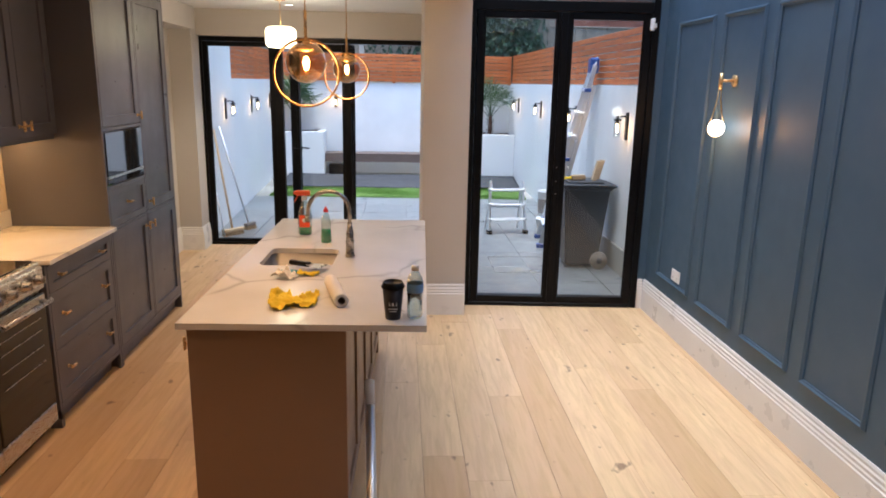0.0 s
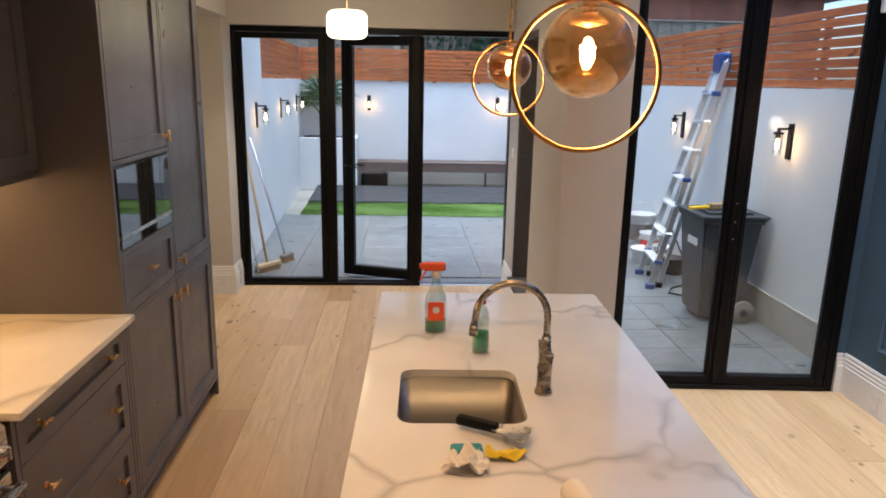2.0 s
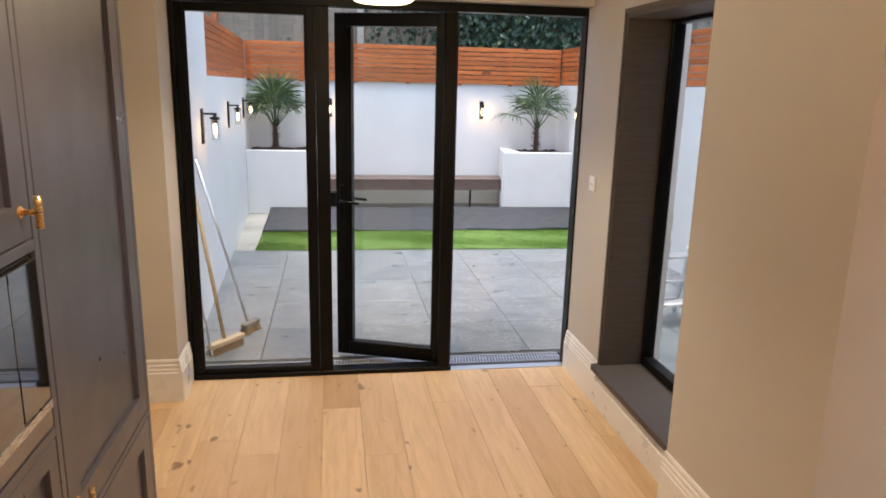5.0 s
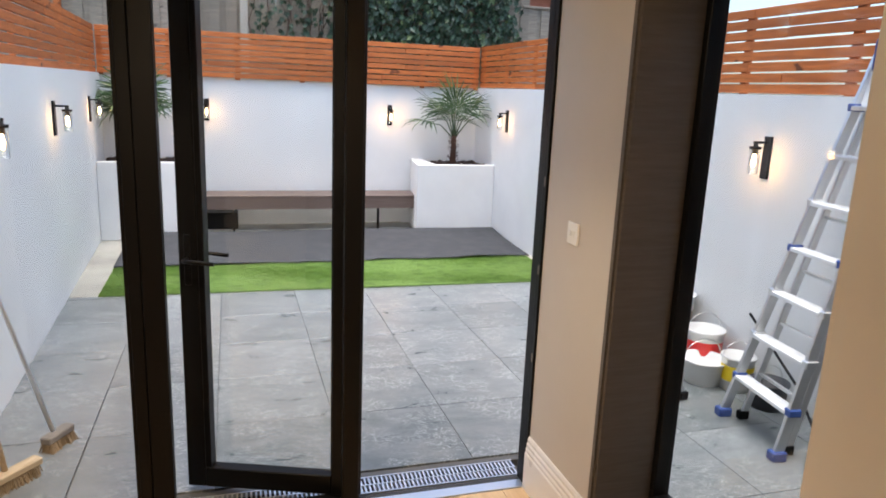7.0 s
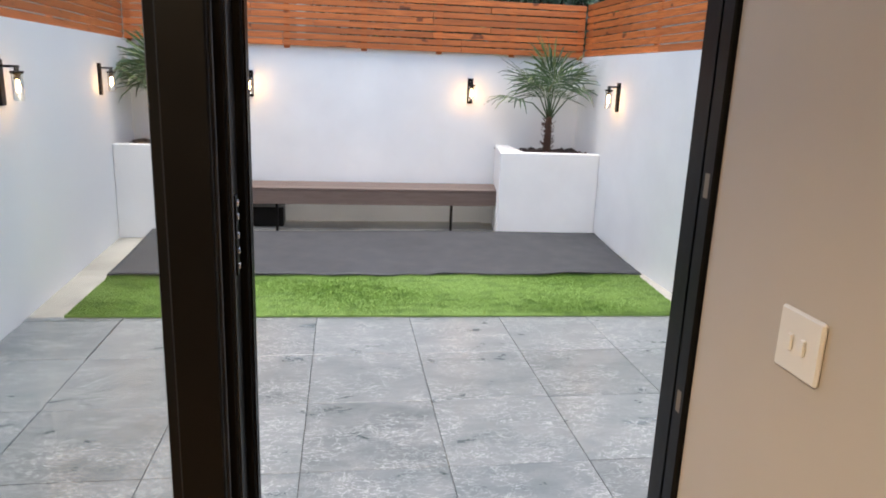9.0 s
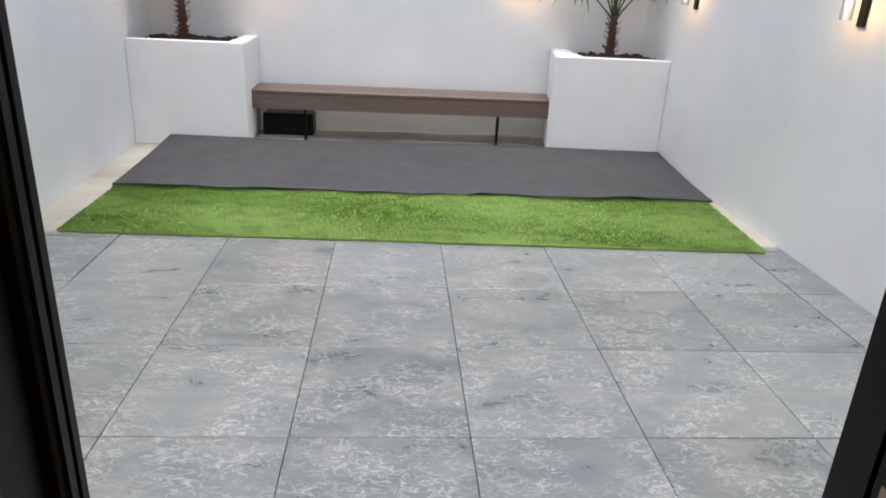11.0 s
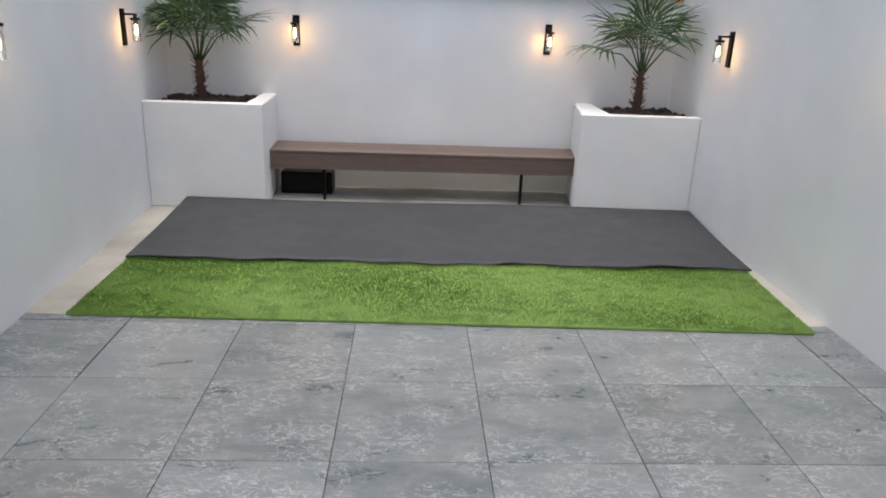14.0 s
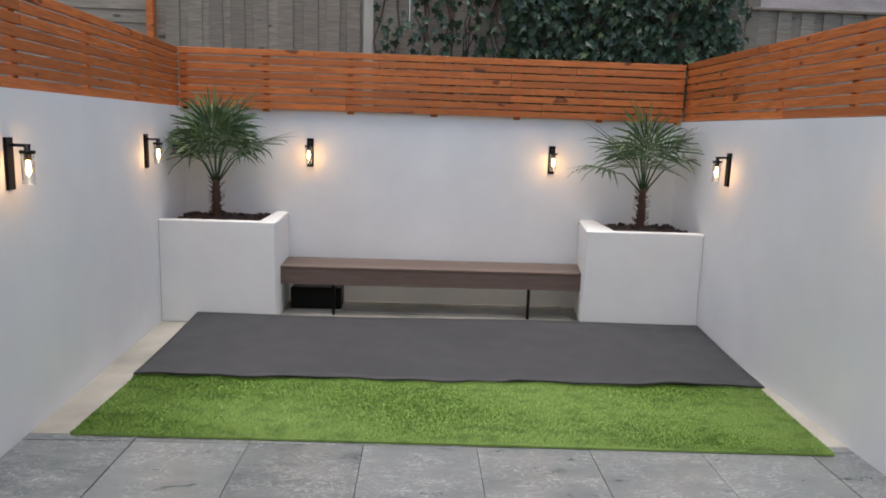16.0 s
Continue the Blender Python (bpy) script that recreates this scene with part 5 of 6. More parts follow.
# ---- garden things ----
def lantern(at, turn, watts=0.26):
    """Wall lantern; built facing -y with its plate on the wall at y = 0."""
    ob = thing("wall_lantern", at @ pose(0, 0, 0, 0, 0, turn), "lit black wall lantern with a clear glass cylinder", "wall lamp", "lanterns round the garden")
    part("wall_plate", B(-0.03, 0.03, -0.018, 0, -0.13, 0.13, 0.003), M_BLACK, ob)
    part("arm", B(-0.009, 0.009, -0.115, -0.016, 0.085, 0.10, 0.002), M_BLACK, ob)
    bm = bmesh.new(); lathe(bm, [(0, 0.10), (0.014, 0.10), (0.014, 0.068), (0.036, 0.068), (0.036, 0.052), (0.018, 0.052), (0.018, 0.02), (0, 0.02)], 18, P(0, -0.10, 0))
    part("lamp_holder", bm, M_BLACK, ob)
    bm = bmesh.new(); lathe(bm, [(0.031, 0.052), (0.031, -0.10), (0.029, -0.10), (0.029, 0.052)], 24, P(0, -0.10, 0))
    part("glass_cylinder", bm, M_CLEAR, ob).visible_shadow = False
    bm = bmesh.new(); lathe(bm, [(0, -0.058), (0.010, -0.05), (0.013, -0.028), (0.009, 0.0), (0.008, 0.02), (0, 0.02)], 14, P(0, -0.10, 0))
    part("bulb", bm, M_BULB, ob).visible_shadow = False
    c = ob.matrix_basis @ Vector((0, -0.10, -0.03))
    lamp("lantern_light", "POINT", Matrix.Translation(c), watts, (1.0, 0.40, 0.09), 0.012)
LZ = 1.43
for y in (6.47, 8.47, 10.66, 12.76):
    lantern(P(RW, y, LZ), -90)
for y in (8.92, 10.90, 12.86):
    lantern(P(LWX(y), y, LZ), 90)
for x in (-1.41, 0.84):
    lantern(P(x, 13.9, LZ - 0.01), 0)


def palm(at, seed, spread, top, fronds, trunk_h):
    """Fan palm: fibrous trunk and fans of narrow leaflets on thin stalks."""
    r = random.Random(seed)
    ob = thing("fan_palm", at, "small fan palm with a fibrous brown trunk", "palm", "palms in the planters")
    bm = bmesh.new()
    prof = []
    for k in range(9):
        z = trunk_h * k / 8
        prof += [(0.042 - 0.012 * k / 8 + 0.006, z), (0.034 - 0.012 * k / 8, z + trunk_h / 16)]
    lathe(bm, [(0, -0.03)] + prof + [(0, trunk_h + 0.02)], 14)
    for v in bm.verts:
        v.co += Vector((noise.noise(v.co * 40), noise.noise(v.co * 40 + Vector((5, 0, 0))), 0)) * 0.012
    for _ in range(70):
        a, z = r.uniform(0, 6.28), r.uniform(0, trunk_h)
        d = Vector((math.cos(a), math.sin(a), 0.8))
        beam(bm, Vector((0, 0, z)) + d * 0.03, Vector((0, 0, z)) + d * 0.075, 0.006, 0.003)
    part("trunk", bm, M_TRUNK, ob)
    for k in range(fronds):
        a = k * 2.4 + r.uniform(-0.3, 0.3)
        tilt = radians(2 + 52 * ((k + 0.5) / fronds) ** 0.9 + r.uniform(-7, 7))
        L = spread * r.uniform(0.62, 0.95)
        d = Vector((math.cos(a) * math.sin(tilt), math.sin(a) * math.sin(tilt) * 0.6, math.cos(tilt)))
        base = Vector((0, 0, trunk_h - 0.02))
        mid = base + d * L * 0.5 + Vector((0, 0, 0.04))
        hub = base + d * L * 0.92 - Vector((0, 0, 0.06 * math.sin(tilt)))
        bm = bmesh.new()
        tube(bm, [base, mid, hub], 0.005, 6, radii=[0.009, 0.006, 0.0045])
        out = (hub - mid).normalized()
        side = out.cross(Vector((0, 0, 1)))
        side = side.normalized() if side.length > 0.05 else Vector((1, 0, 0))
        up = side.cross(out)
        n = 18
        fan = top * r.uniform(0.8, 1.05)
        for i in range(n):
            t = radians(-100 + 200 * i / (n - 1) + r.uniform(-2.5, 2.5))
            ray = (out * math.cos(t) + side * math.sin(t)).normalized()
            ln = fan * (0.72 + 0.28 * math.cos(t * 0.6)) * r.uniform(0.85, 1.08)
            droop = Vector((0, 0, -1)) * r.uniform(0.05, 0.6) * ln
            w = 0.0105
            across = ray.cross(up).normalized()
            p0 = hub
            p1 = hub + ray * ln * 0.45 + up * 0.02
            p2 = hub + ray * ln * 0.8 + droop * 0.25
            p3 = hub + ray * ln * 0.98 + droop * 0.6
            v = [bm.verts.new(p0), bm.verts.new(p1 + across * w + up * 0.004), bm.verts.new(p1), bm.verts.new(p1 - across * w + up * 0.004), bm.verts.new(p2 + across * w * 0.6), bm.verts.new(p2 - across * w * 0.6), bm.verts.new(p3)]
            for f in ((0, 1, 2), (0, 2, 3), (1, 4, 2), (2, 4, 5), (2, 5, 3), (4, 6, 5)):
                bm.faces.new([v[q] for q in f])
        part("frond", bm, M_PALM, ob)
    return ob
palm((-2.165, 13.50, 0.83), 3, 0.62, 0.50, 15, 0.32)
palm((1.60, 13.50, 0.84), 8, 0.60, 0.52, 10, 0.34)


def ivy():
    ob = thing("ivy", (0.9, 14.5, 1.9), "dense dark green ivy hanging over the old fence", "ivy")
    r = random.Random(12)
    bm = bmesh.new()
    n = 0
    shape = [(0, -0.15), (0.42, -0.32), (0.34, 0.02), (0.55, 0.30), (0.2, 0.42), (0, 0.95), (-0.2, 0.42), (-0.55, 0.30), (-0.34, 0.02), (-0.42, -0.32)]
    while n < 4200:
        x, z = r.uniform(-1.75, 1.95), r.uniform(0.0, 2.1)
        cx = x + 0.25 * noise.noise(Vector((z * 2, 1.3, 0)))
        dens = 1.0 if -0.55 < cx < 1.0 else (0.75 if 1.0 <= cx < 1.75 else 0.16)
        dens *= 0.55 + 0.9 * (noise.noise(Vector((x * 2.2, z * 2.2, 4))) + 0.35)
        if r.random() > dens:
            continue
        s = r.uniform(0.055, 0.095)
        y = r.uniform(-0.16, 0.04) * min(1, dens + 0.2) + 0.05 * noise.noise(Vector((x * 3, z * 3, 0)))
        m = Matrix.Translation((x, y, z)) @ Euler((radians(90 + r.uniform(-45, 25)), radians(180 + r.uniform(-40, 40)), radians(r.uniform(-35, 35)))).to_matrix().to_4x4()
        vs = [bm.verts.new(m @ Vector((a * s, b * s, 0.12 * s * (abs(a) * 2 - 0.3)))) for a, b in shape]
        c = bm.verts.new(m @ Vector((0, 0.15 * s, -0.1 * s)))
        for i in range(len(vs)):
            bm.faces.new((c, vs[i], vs[(i + 1) % len(vs)]))
        n += 1
    part("leaves", bm, M_IVY, ob, kind="stuff")
    bm = bmesh.new()
    for _ in range(46):
        x, z = r.uniform(-1.7, 1.8), r.uniform(-0.3, 0.4)
        pts = [(x, 0.05, z)]
        for k in range(7):
            x += r.uniform(-0.09, 0.09); z += r.uniform(0.12, 0.3)
            pts.append((x, 0.05 + r.uniform(-0.02, 0.02), z))
        tube(bm, pts, 0.006, 5)
    part("stems", bm, M_TRUNK, ob, kind="stuff")
ivy()

# drain along the bifold door
dr = thing("channel_drain", (-1.03, 7.708, 0), "slotted grey metal channel drain at the door threshold", "drain")
DW = 1.16
part("channel", B(-DW, DW, -0.065, 0.065, -0.05, -0.045), M_BLACK, dr)
for a in ((-0.066, -0.058), (0.058, 0.066), (-0.004, 0.004)):
    part("rim", B(-DW, DW, a[0], a[1], -0.02, 0.001), M_ALU, dr)
bm = bmesh.new()
x = -DW
while x < DW:
    box(bm, x, x + 0.009, -0.058, -0.004, -0.012, -0.001)
    box(bm, x + 0.007, x + 0.016, 0.004, 0.058, -0.012, -0.001)
    x += 0.02
part("grating", bm, M_ALU, dr, kind="stuff")
structure("door_sill", B(-2.24, 0.10, 7.638, 7.645, -0.05, 0.004), M_ALU, "bare metal door sill edge")

mh = thing("manhole_cover", (1.10, 6.71, 0), "recessed paved manhole cover with a thin metal frame", "manhole cover")
for a in ((-0.3, 0.3, -0.32, -0.312), (-0.3, 0.3, 0.312, 0.32), (-0.3, -0.292, -0.312, 0.312), (0.292, 0.3, -0.312, 0.312)):
    part("frame_edge", B(*a, -0.012, 0.004), M_STEEL, mh)


def broom(foot, topp, head_turn, label, shaft, shaft_m, head_m, bristle_m, w=0.28, r=0.012):
    ob = thing("broom", foot, label, "broom")
    f, t = Vector((0, 0, 0)), Vector(topp) - Vector(foot)
    d = t.normalized()
    bm = bmesh.new(); tube(bm, [d * 0.07, t], r, 12)
    part("shaft", bm, shaft_m, ob)
    bm = bmesh.new(); box(bm, -w / 2, w / 2, -0.028, 0.028, 0.045, 0.08, 0.006)
    part("head", bm, head_m, ob, at=pose(0, 0, 0, 0, 0, head_turn))
    bm = bmesh.new(); rr = random.Random(int(w * 100))
    for _ in range(420):
        x, y = rr.uniform(-w / 2 + 0.01, w / 2 - 0.01), rr.uniform(-0.024, 0.024)
        beam(bm, (x, y, 0.05), (x * 1.04 + rr.uniform(-0.012, 0.012), y * 1.5 + rr.uniform(-0.012, 0.012), 0.0), 0.004, 0.003)
    part("bristles", bm, bristle_m, ob, at=pose(0, 0, 0, 0, 0, head_turn), kind="stuff")
    return ob
broom((-2.10, 8.03, 0.0), (-2.30, 8.16, 1.22), 52, "wide yard broom with a pale wooden shaft leaning on the wall", 1.3, M_PINE, M_PINE, M_BRISTLE, 0.30, 0.013)
broom((-1.98, 8.38, 0.0), (-2.30, 8.40, 1.24), 62, "small broom with a grey metal shaft leaning on the wall", 1.3, M_ALU, M_CARD, M_BRISTLE, 0.17, 0.011)
st = thing("metal_rod", (-2.17, 7.90, 0.012), "thin grey metal rod leaning beside the brooms", "rod")
bm = bmesh.new(); tube(bm, [(0, 0, 0), (-0.11, 0.10, 0.60)], 0.008, 8)
part("rod_body", bm, M_ALU, st)

# wheelie bin
bn = thing("wheelie_bin", pose(1.72, 6.76, 0) @ Matrix.Scale(0.9, 4), "dusty charcoal wheeled bin with its lid shut", "bin")
bm = bmesh.new()
lo = [(-0.20, -0.20), (0.16, -0.20), (0.16, 0.20), (-0.20, 0.20)]
hi = [(-0.27, -0.27), (0.24, -0.27), (0.24, 0.27), (-0.27, 0.27)]
a = [bm.verts.new((x, y, 0.03)) for x, y in lo]
b = [bm.verts.new((x, y, 0.92)) for x, y in hi]
bm.faces.new(a[::-1]), bm.faces.new(b)
for i in range(4):
    j = (i + 1) % 4
    bm.faces.new((a[i], a[j], b[j], b[i]))
bmesh.ops.bevel(bm, geom=list(bm.edges), offset=0.02, segments=2, affect="EDGES")
part("bin_body", bm, M_PLASTIC, bn)
part("rim", B(-0.285, 0.25, -0.285, 0.285, 0.885, 0.925, 0.01, 2), M_PLASTIC, bn)
bm = bmesh.new()
box(bm, -0.30, 0.27, -0.295, 0.295, 0.926, 0.955, 0.012, 2)
box(bm, -0.22, 0.18, -0.2, 0.2, 0.955, 0.975, 0.01, 2)
part("lid", bm, M_PLASTIC, bn)
bm = bmesh.new(); tube(bm, [(0.25, -0.22, 0.90), (0.31, -0.22, 0.93), (0.31, 0.22, 0.93), (0.25, 0.22, 0.90)], 0.014)
part("grab_handle", bm, M_PLASTIC, bn)
for y in (-0.25, 0.25):
    bm = bmesh.new(); lathe(bm, [(0, -0.022), (0.06, -0.022), (0.062, -0.016), (0.095, -0.022), (0.10, -0.012), (0.10, 0.012), (0.095, 0.022), (0.062, 0.016), (0.06, 0.022), (0, 0.022)], 26, pose(0.16, y, 0.10, 90))
    wh = part("wheel", bm, M_CARD, bn)
    bm = bmesh.new(); lathe(bm, [(0, -0.026), (0.035, -0.026), (0.035, 0.026), (0, 0.026)], 18, pose(0.16, y, 0.10, 90))
    part("hub", bm, M_PLASTIC, wh)
part("label_strip", B(-0.255, -0.252, -0.12, 0.08, 0.66, 0.74), M_LABELWHITE, bn, at=pose(0, 0, 0, 0, 0, 0))
hb = thing("hand_brush", pose(1.62, 6.72, 0.878, 0, 0, 20), "yellow handled hand brush lying on the bin", "brush")
part("handle", B(-0.24, -0.04, -0.014, 0.014, 0.01, 0.034, 0.006, 2), M_YELLOW, hb)
part("bristles", B(-0.05, 0.11, -0.03, 0.03, 0.0, 0.05, 0.01, 2), M_BRISTLE, hb)
for k, (x, y) in enumerate(((1.80, 6.70), (1.86, 6.80))):
    bl = thing("timber_offcut", pose(x, y, 0.878, 0, 14, 0), "short timber offcut standing on the bin", "timber", "offcuts on the bin")
    part("timber", B(-0.02, 0.02, -0.03, 0.03, 0, 0.20, 0.002), M_PINE, bl)


def step_ladder(at, n, h, lean, w0, w1, label, name="step_ladder", back=True, tread=0.085):
    """Aluminium steps: local x across, leaning toward +y."""
    ob = thing(name, at, label, "ladder")
    gap = (1 / (n + 0.6)) if back else 0.124

    def pt(s, t):
        return Vector((s * (w0 + (w1 - w0) * t) / 2, lean * t, h * t))
    for s in (-1, 1):
        bm = beam(bmesh.new(), pt(s, 0.0) + Vector((0, 0, 0.02)), pt(s, 1), 0.024, 0.052, 0.003, (0, 1, 0))
        part("rail", bm, M_ALU, ob)
        part("foot", B(-0.03, 0.03, -0.04, 0.04, 0.0, 0.05, 0.006), M_BLUEP if n > 4 else M_BLACK, ob, at=pt(s, 0) )
        for k in range(1, n + 1):
            c = pt(s, k * gap)
            part("collar", B(-0.024, 0.024, -0.035, 0.035, -0.02, 0.02, 0.005), M_BLUEP if k % 3 == 1 and n > 4 else M_ALU, ob, at=c)
    for k in range(1, n + 1):
        t = k * gap
        c, ww = pt(0, t), (w0 + (w1 - w0) * t) / 2
        bm = B(-ww + 0.012, ww - 0.012, -tread / 2, tread / 2, -0.014, 0.008, 0.003)
        for g in (-0.025, 0, 0.025):
            box(bm, -ww + 0.02, ww - 0.02, g - 0.004, g + 0.004, 0.008, 0.011)
        part("tread", bm, M_WPLASTIC if k < n - 1 else M_ALU, ob, at=c)
    if back:
        for s in (-1, 1):
            bm = beam(bmesh.new(), Vector((s * w0 * 0.46, lean * back, 0.01)), pt(s * 0.92, 0.93), 0.02, 0.035, 0.003, (0, 1, 0))
            part("back_leg", bm, M_ALU, ob)
        for q in (0.2, 0.5):
            a_ = Vector((-w0 * 0.46, lean * back, 0.01)).lerp(pt(-0.92, 0.93), q)
            b_ = Vector((w0 * 0.46, lean * back, 0.01)).lerp(pt(0.92, 0.93), q)
            part("back_bar", beam(bmesh.new(), a_, b_, 0.015, 0.02), M_ALU, ob)
    return ob
tall = step_ladder(pose(1.49, 7.72, 0, 0, 0, -98), 7, 2.02, 0.50, 0.50, 0.25, "tall aluminium step ladder folded against the garden wall", back=0)
bm = bmesh.new()
tube(bm, [(s * 0.125 * math.sqrt(max(0, 1 - max(0, t) ** 2)) if t >= 0 else s * 0.125, 0.50 + 0.035 * max(t, -1), 2.02 + 0.09 * t) for s, t in ((-1, -1), (-1, -0.4), (-1, 0), (-1, 0.5), (-1, 0.85), (1, 0.85), (1, 0.5), (1, 0), (1, -0.4), (1, -1))], 0.014)
part("grab_loop", bm, M_ALU, tall)
part("platform", B(-0.13, 0.13, -0.02, 0.012, 0, 0.26, 0.005), M_WPLASTIC, tall, at=pose(0, 0.455, 1.74, -12))
for s in (-1, 1):
    part("back_leg", beam(bmesh.new(), (s * 0.2, 0.09, 0.01), (s * 0.13, 0.51, 1.8), 0.02, 0.04, 0.003, (0, 1, 0)), M_ALU, tall)
    part("foot", B(-0.02, 0.02, -0.03, 0.03, 0, 0.05, 0.005), M_BLACK, tall, at=(s * 0.2, 0.09, 0))
for k in range(5):
    part("back_bar", B(-0.19 + k * 0.012, 0.19 - k * 0.012, -0.008, 0.008, -0.008, 0.008), M_ALU, tall, at=(0, 0.15 + 0.072 * k, 0.28 + 0.3 * k))
tp = thing("tool_tray", pose(1.972, 7.645, 1.98, 0, 0, -8), "blue plastic ladder tray", "tray")
part("tray_body", B(-0.04, 0.055, -0.12, 0.12, -0.05, 0.12, 0.02, 2), M_BLUEP, tp)
step_ladder(pose(1.19, 8.20, 0, 0, 0, 6), 3, 0.64, 0.14, 0.46, 0.40, "small white splashed aluminium step stool", "step_stool", back=2.2, tread=0.12)


def pail(at, r0, r1, h, material, label, name="bucket", band=None, handle=True):
    ob = thing(name, at, label, "bucket")
    bm = bmesh.new(); lathe(bm, [(0, 0), (r0, 0), (r1, h), (r1 + 0.006, h), (r1 + 0.006, h - 0.012), (r1 - 0.004, h - 0.012), (r1 - 0.004, h - 0.004), (r0 - 0.004, 0.01), (0, 0.01)], 24)
    part("pail", bm, material, ob)
    if band:
        bm = bmesh.new(); k0, k1 = 0.3, 0.75
        ra, rb = r0 + (r1 - r0) * k0 + 0.001, r0 + (r1 - r0) * k1 + 0.001
        lathe(bm, [(ra, h * k0), (rb, h * k1)], 24)
        part("label", bm, band, ob)
    if handle:
        bm = bmesh.new(); tube(bm, [(r1 * math.cos(a), 0.02, h + r1 * 0.8 * math.sin(a)) for a in np.linspace(0, math.pi, 14)], 0.003, 6)
        part("handle", bm, M_STEEL, ob)
    return ob
pail((1.86, 9.0, 0), 0.13, 0.15, 0.42, M_WPLASTIC, "tall white plastic paint tub", band=M_CARD)
pail((1.86, 8.62, 0), 0.11, 0.125, 0.28, M_LABELWHITE, "white paint tub with a red band", band=M_REDP)
pail((1.72, 8.42, 0), 0.11, 0.14, 0.16, M_WPLASTIC, "white plastic scuttle with paint", "paint_scuttle")
pail((1.86, 8.28, 0), 0.09, 0.10, 0.22, M_LABELWHITE, "small white paint tin with a yellow label", "paint_tin", band=M_YELLOW)
pail((1.87, 8.02, 0), 0.10, 0.11, 0.16, M_PLASTIC, "black plastic pail by the wall")
cb = thing("cable", (1.75, 7.35, 0), "loose black cable on the paving", "cable")
bm = bmesh.new()
tube(bm, [(0.12, 0.9, 0.5), (0.15, 0.5, 0.2), (0.05, 0.2, 0.012), (-0.1, 0.1, 0.012), (-0.18, -0.05, 0.012), (-0.05, -0.15, 0.012), (0.1, -0.1, 0.012)], 0.008, 8)
part("cable_body", bm, M_BLACK, cb)

# ---- pieces: fence slats, paving, floor boards ----
def slat_fence(name, a, b, z, rows, label, facing, pitch=0.0665, h=0.055, cuts=()):
    """Horizontal slats from a to b in plan; facing is the outward way in plan."""
    a, b = Vector(a), Vector(b)
    L = (b - a).length
    ang = math.degrees(math.atan2(b.y - a.y, b.x - a.x))
    ob = thing(name, Matrix.Translation((a.x, a.y, z)) @ pose(0, 0, 0, 0, 0, ang), label, "fence", kind="structure")
    r = random.Random(int(L * 100))
    cache = {}
    for k in range(rows):
        x = 0.0
        seg = r.choice([1.2, 1.5, 1.8])
        while x < L - 0.02:
            e = min(L, x + seg)
            if L - e < 0.4:
                e = L
            ln = round(e - x - 0.003, 3)
            if ln not in cache:
                cache[ln] = mesh_of("slat", B(0, ln, -0.011, 0.011, 0, h, 0.002), M_CEDAR)
            part("slat", cache[ln], None, ob, at=pose(x, facing * (0.022 + r.uniform(-0.002, 0.002)), k * pitch + 0.004, 0, r.uniform(-0.12, 0.12), 0))
            x, seg = e, 1.8
    n = int(L / 0.9) + 1
    for i in range(n + 1):
        part("post", B(-0.03, 0.03, -0.010, 0.018, -0.02, rows * pitch - 0.01, 0.003), M_CEDAR, ob, at=(min(max(L * i / n, 0.03), L - 0.03), -facing * 0.012, 0))
    return ob
slat_fence("slatted_fence", (-2.58, 13.885), (RW, 13.885), 1.80, 8, "orange stained horizontal slatted fence on the back wall", -1)
slat_fence("slatted_fence", (LWX(9.42) - 0.10, 9.42), (LWX(13.93) - 0.06, 13.88), 1.80, 8, "orange stained horizontal slatted fence on the garden wall", -1)
slat_fence("slatted_fence", (RW + 0.08, 5.5), (RW + 0.06, 13.9), 1.815, 8, "orange stained horizontal slatted fence on the garden wall", 1)

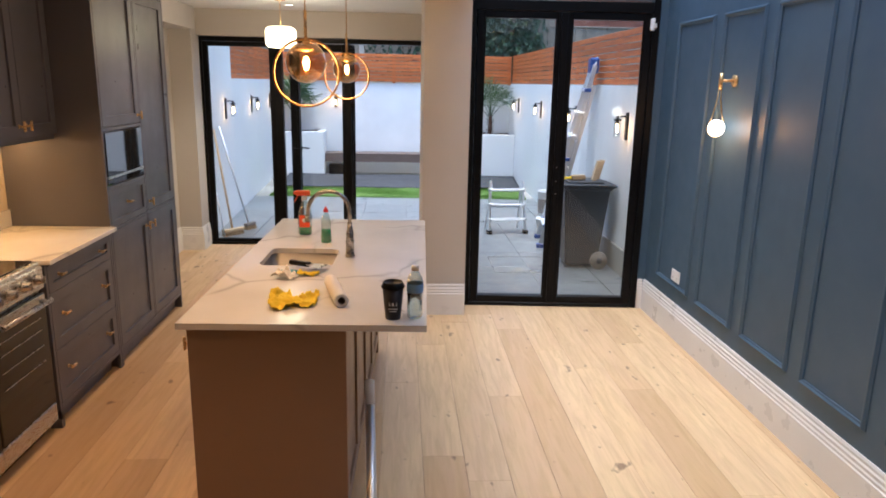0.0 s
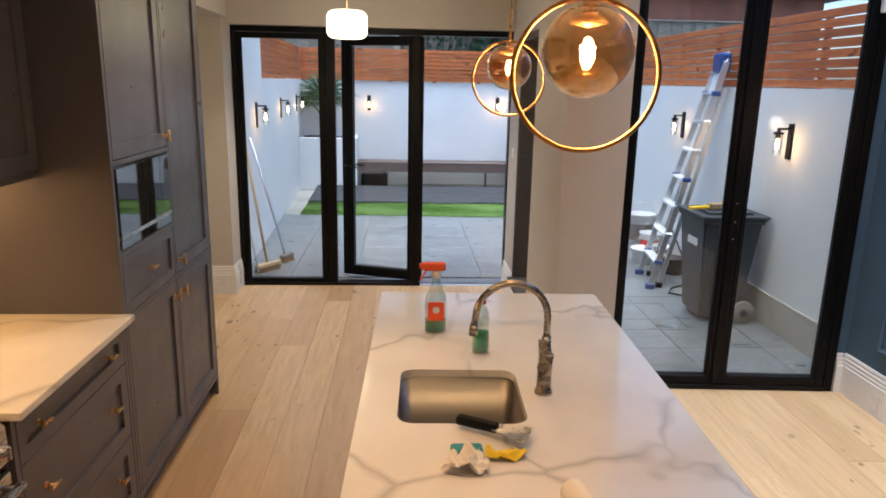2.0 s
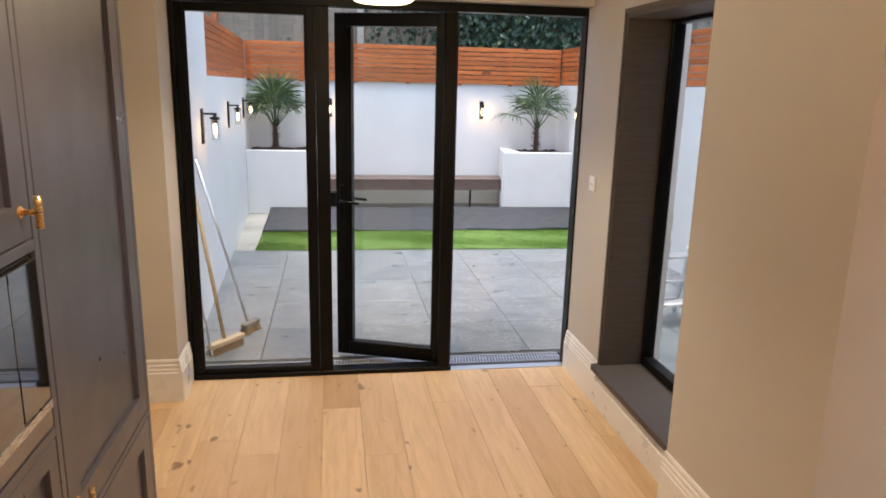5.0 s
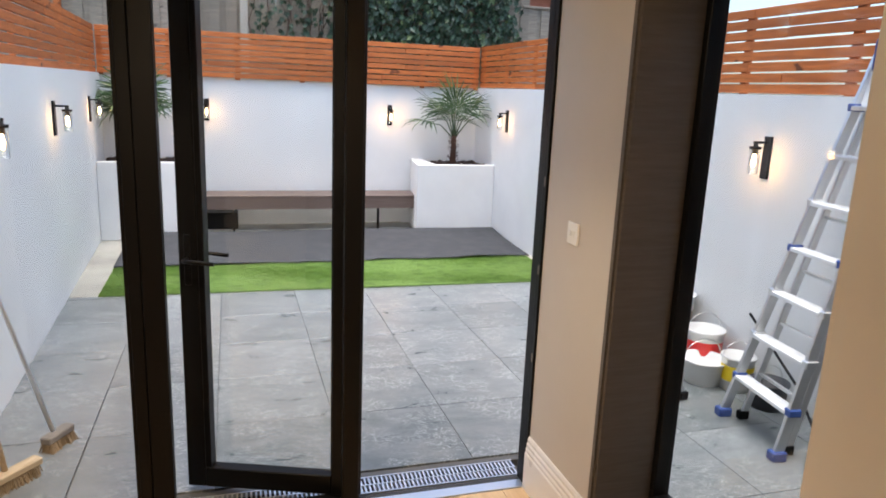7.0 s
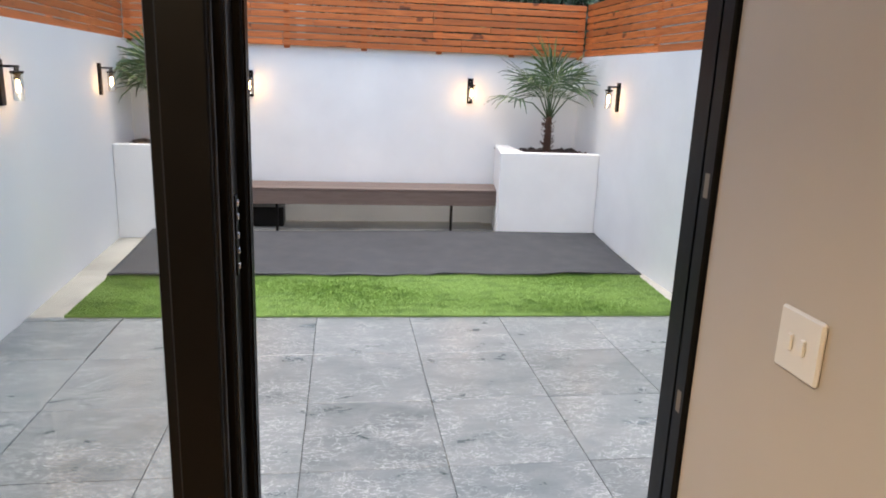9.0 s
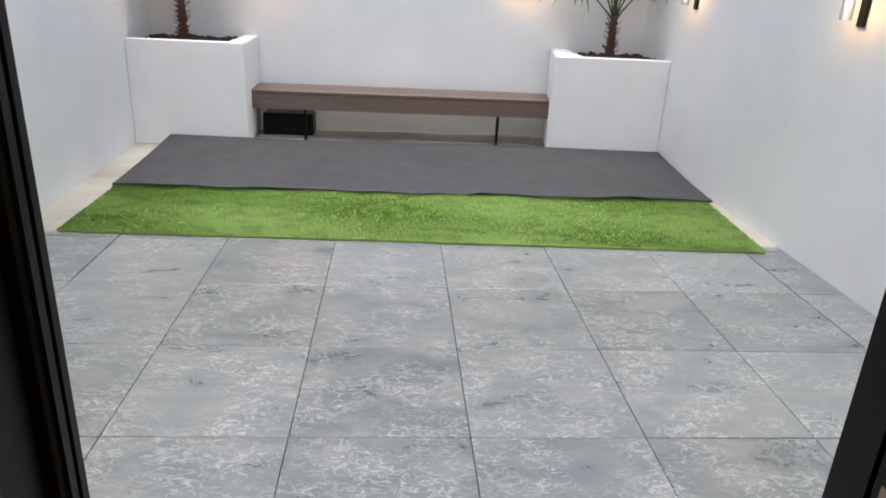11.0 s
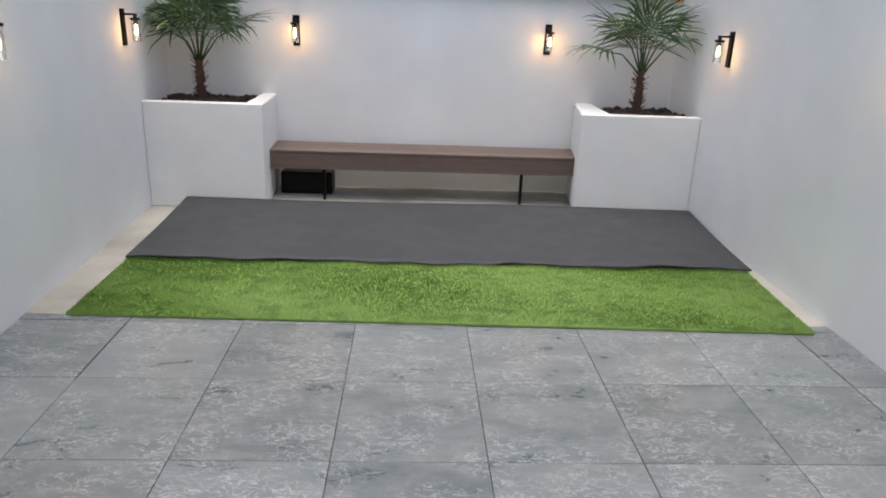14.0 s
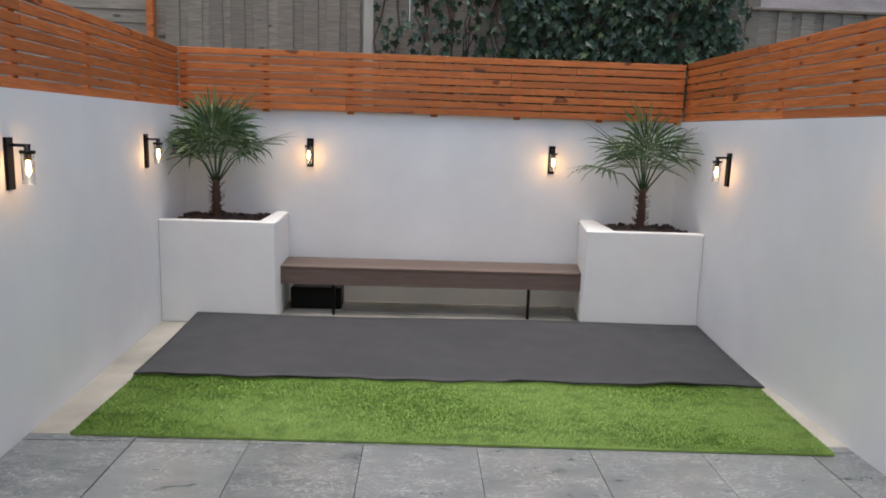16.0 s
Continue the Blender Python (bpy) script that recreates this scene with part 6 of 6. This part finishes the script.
patio = thing("patio", (0, 0, 0), "grey textured porcelain paving laid in a square grid", "paving", kind="structure")
TP = 0.603
_tiles = {}
def tile(x0, x1, y0, y1):
    key = (round(x1 - x0, 2), round(y1 - y0, 2))
    if key[0] < 0.03 or key[1] < 0.03:
        return
    if key not in _tiles:
        _tiles[key] = mesh_of("tile", B(-key[0] / 2, key[0] / 2, -key[1] / 2, key[1] / 2, -0.012, 0, 0.0015), M_TILE)
    part("tile", _tiles[key], None, patio, at=pose((x0 + x1) / 2, (y0 + y1) / 2, _rt.uniform(-0.0008, 0.0008), 0, 0, 0))
_rt = random.Random(2)
for i in range(-5, 5):
    for j in range(-7, 4):
        x0, y0 = -0.045 + i * TP, 9.035 + j * TP
        g = 0.0035
        xa, xb, ya, yb = x0 + g, x0 + TP - g, y0 + g, y0 + TP - g
        yb = min(yb, 10.92)
        xa, xb = max(xa, LWX(y0) - 0.02), min(xb, RW)
        ya = max(ya, 5.48)
        if xb - xa < 0.03 or yb - ya < 0.03:
            continue
        if ya < 7.785:
            if yb > 7.9:
                if xb <= 0.55:
                    ya = 7.785
            elif xb <= 0.55:
                continue
            else:
                xa = max(xa, 0.53)
        tile(xa, xb, ya, yb)

boards = thing("oak_floor", (0, 0, 0), "wide oiled oak floor boards with knots", "floor", kind="structure")
PW = 0.205
_r = random.Random(9)
_pl = {}
def plank(x0, x1, y0, y1):
    key = (round(x1 - x0, 3), round(y1 - y0, 2))
    if key[0] < 0.02 or key[1] < 0.04:
        return
    if key not in _pl:
        _pl[key] = mesh_of("floor_board", B(-key[0] / 2, key[0] / 2, -key[1] / 2, key[1] / 2, -0.016, 0, 0.0009), M_OAK)
    part("floor_board", _pl[key], None, boards, at=((x0 + x1) / 2, (y0 + y1) / 2, _r.uniform(-0.0003, 0.0003)))
x = XL
while x < XR - 0.01:
    x1 = min(x + PW, XR)
    y = -2.6 - _r.uniform(0, 1.6)
    end = 7.535 if x1 <= 0.11 else 5.37
    while y < end:
        ln = _r.choice([1.5, 1.9, 1.9, 2.2])
        y1 = min(y + ln, end)
        if y1 > -2.6:
            plank(x + 0.0006, x1 - 0.0006, max(y, -2.6) + 0.0007, y1 - 0.0007)
        y += ln
    if x < 0 and x1 > 0.1:
        for ya, yb in ((5.372, 6.6), (6.6, 7.535)):
            plank(x + 0.0005, 0.0995, ya + 0.0005, yb - 0.0005)
    x = x1
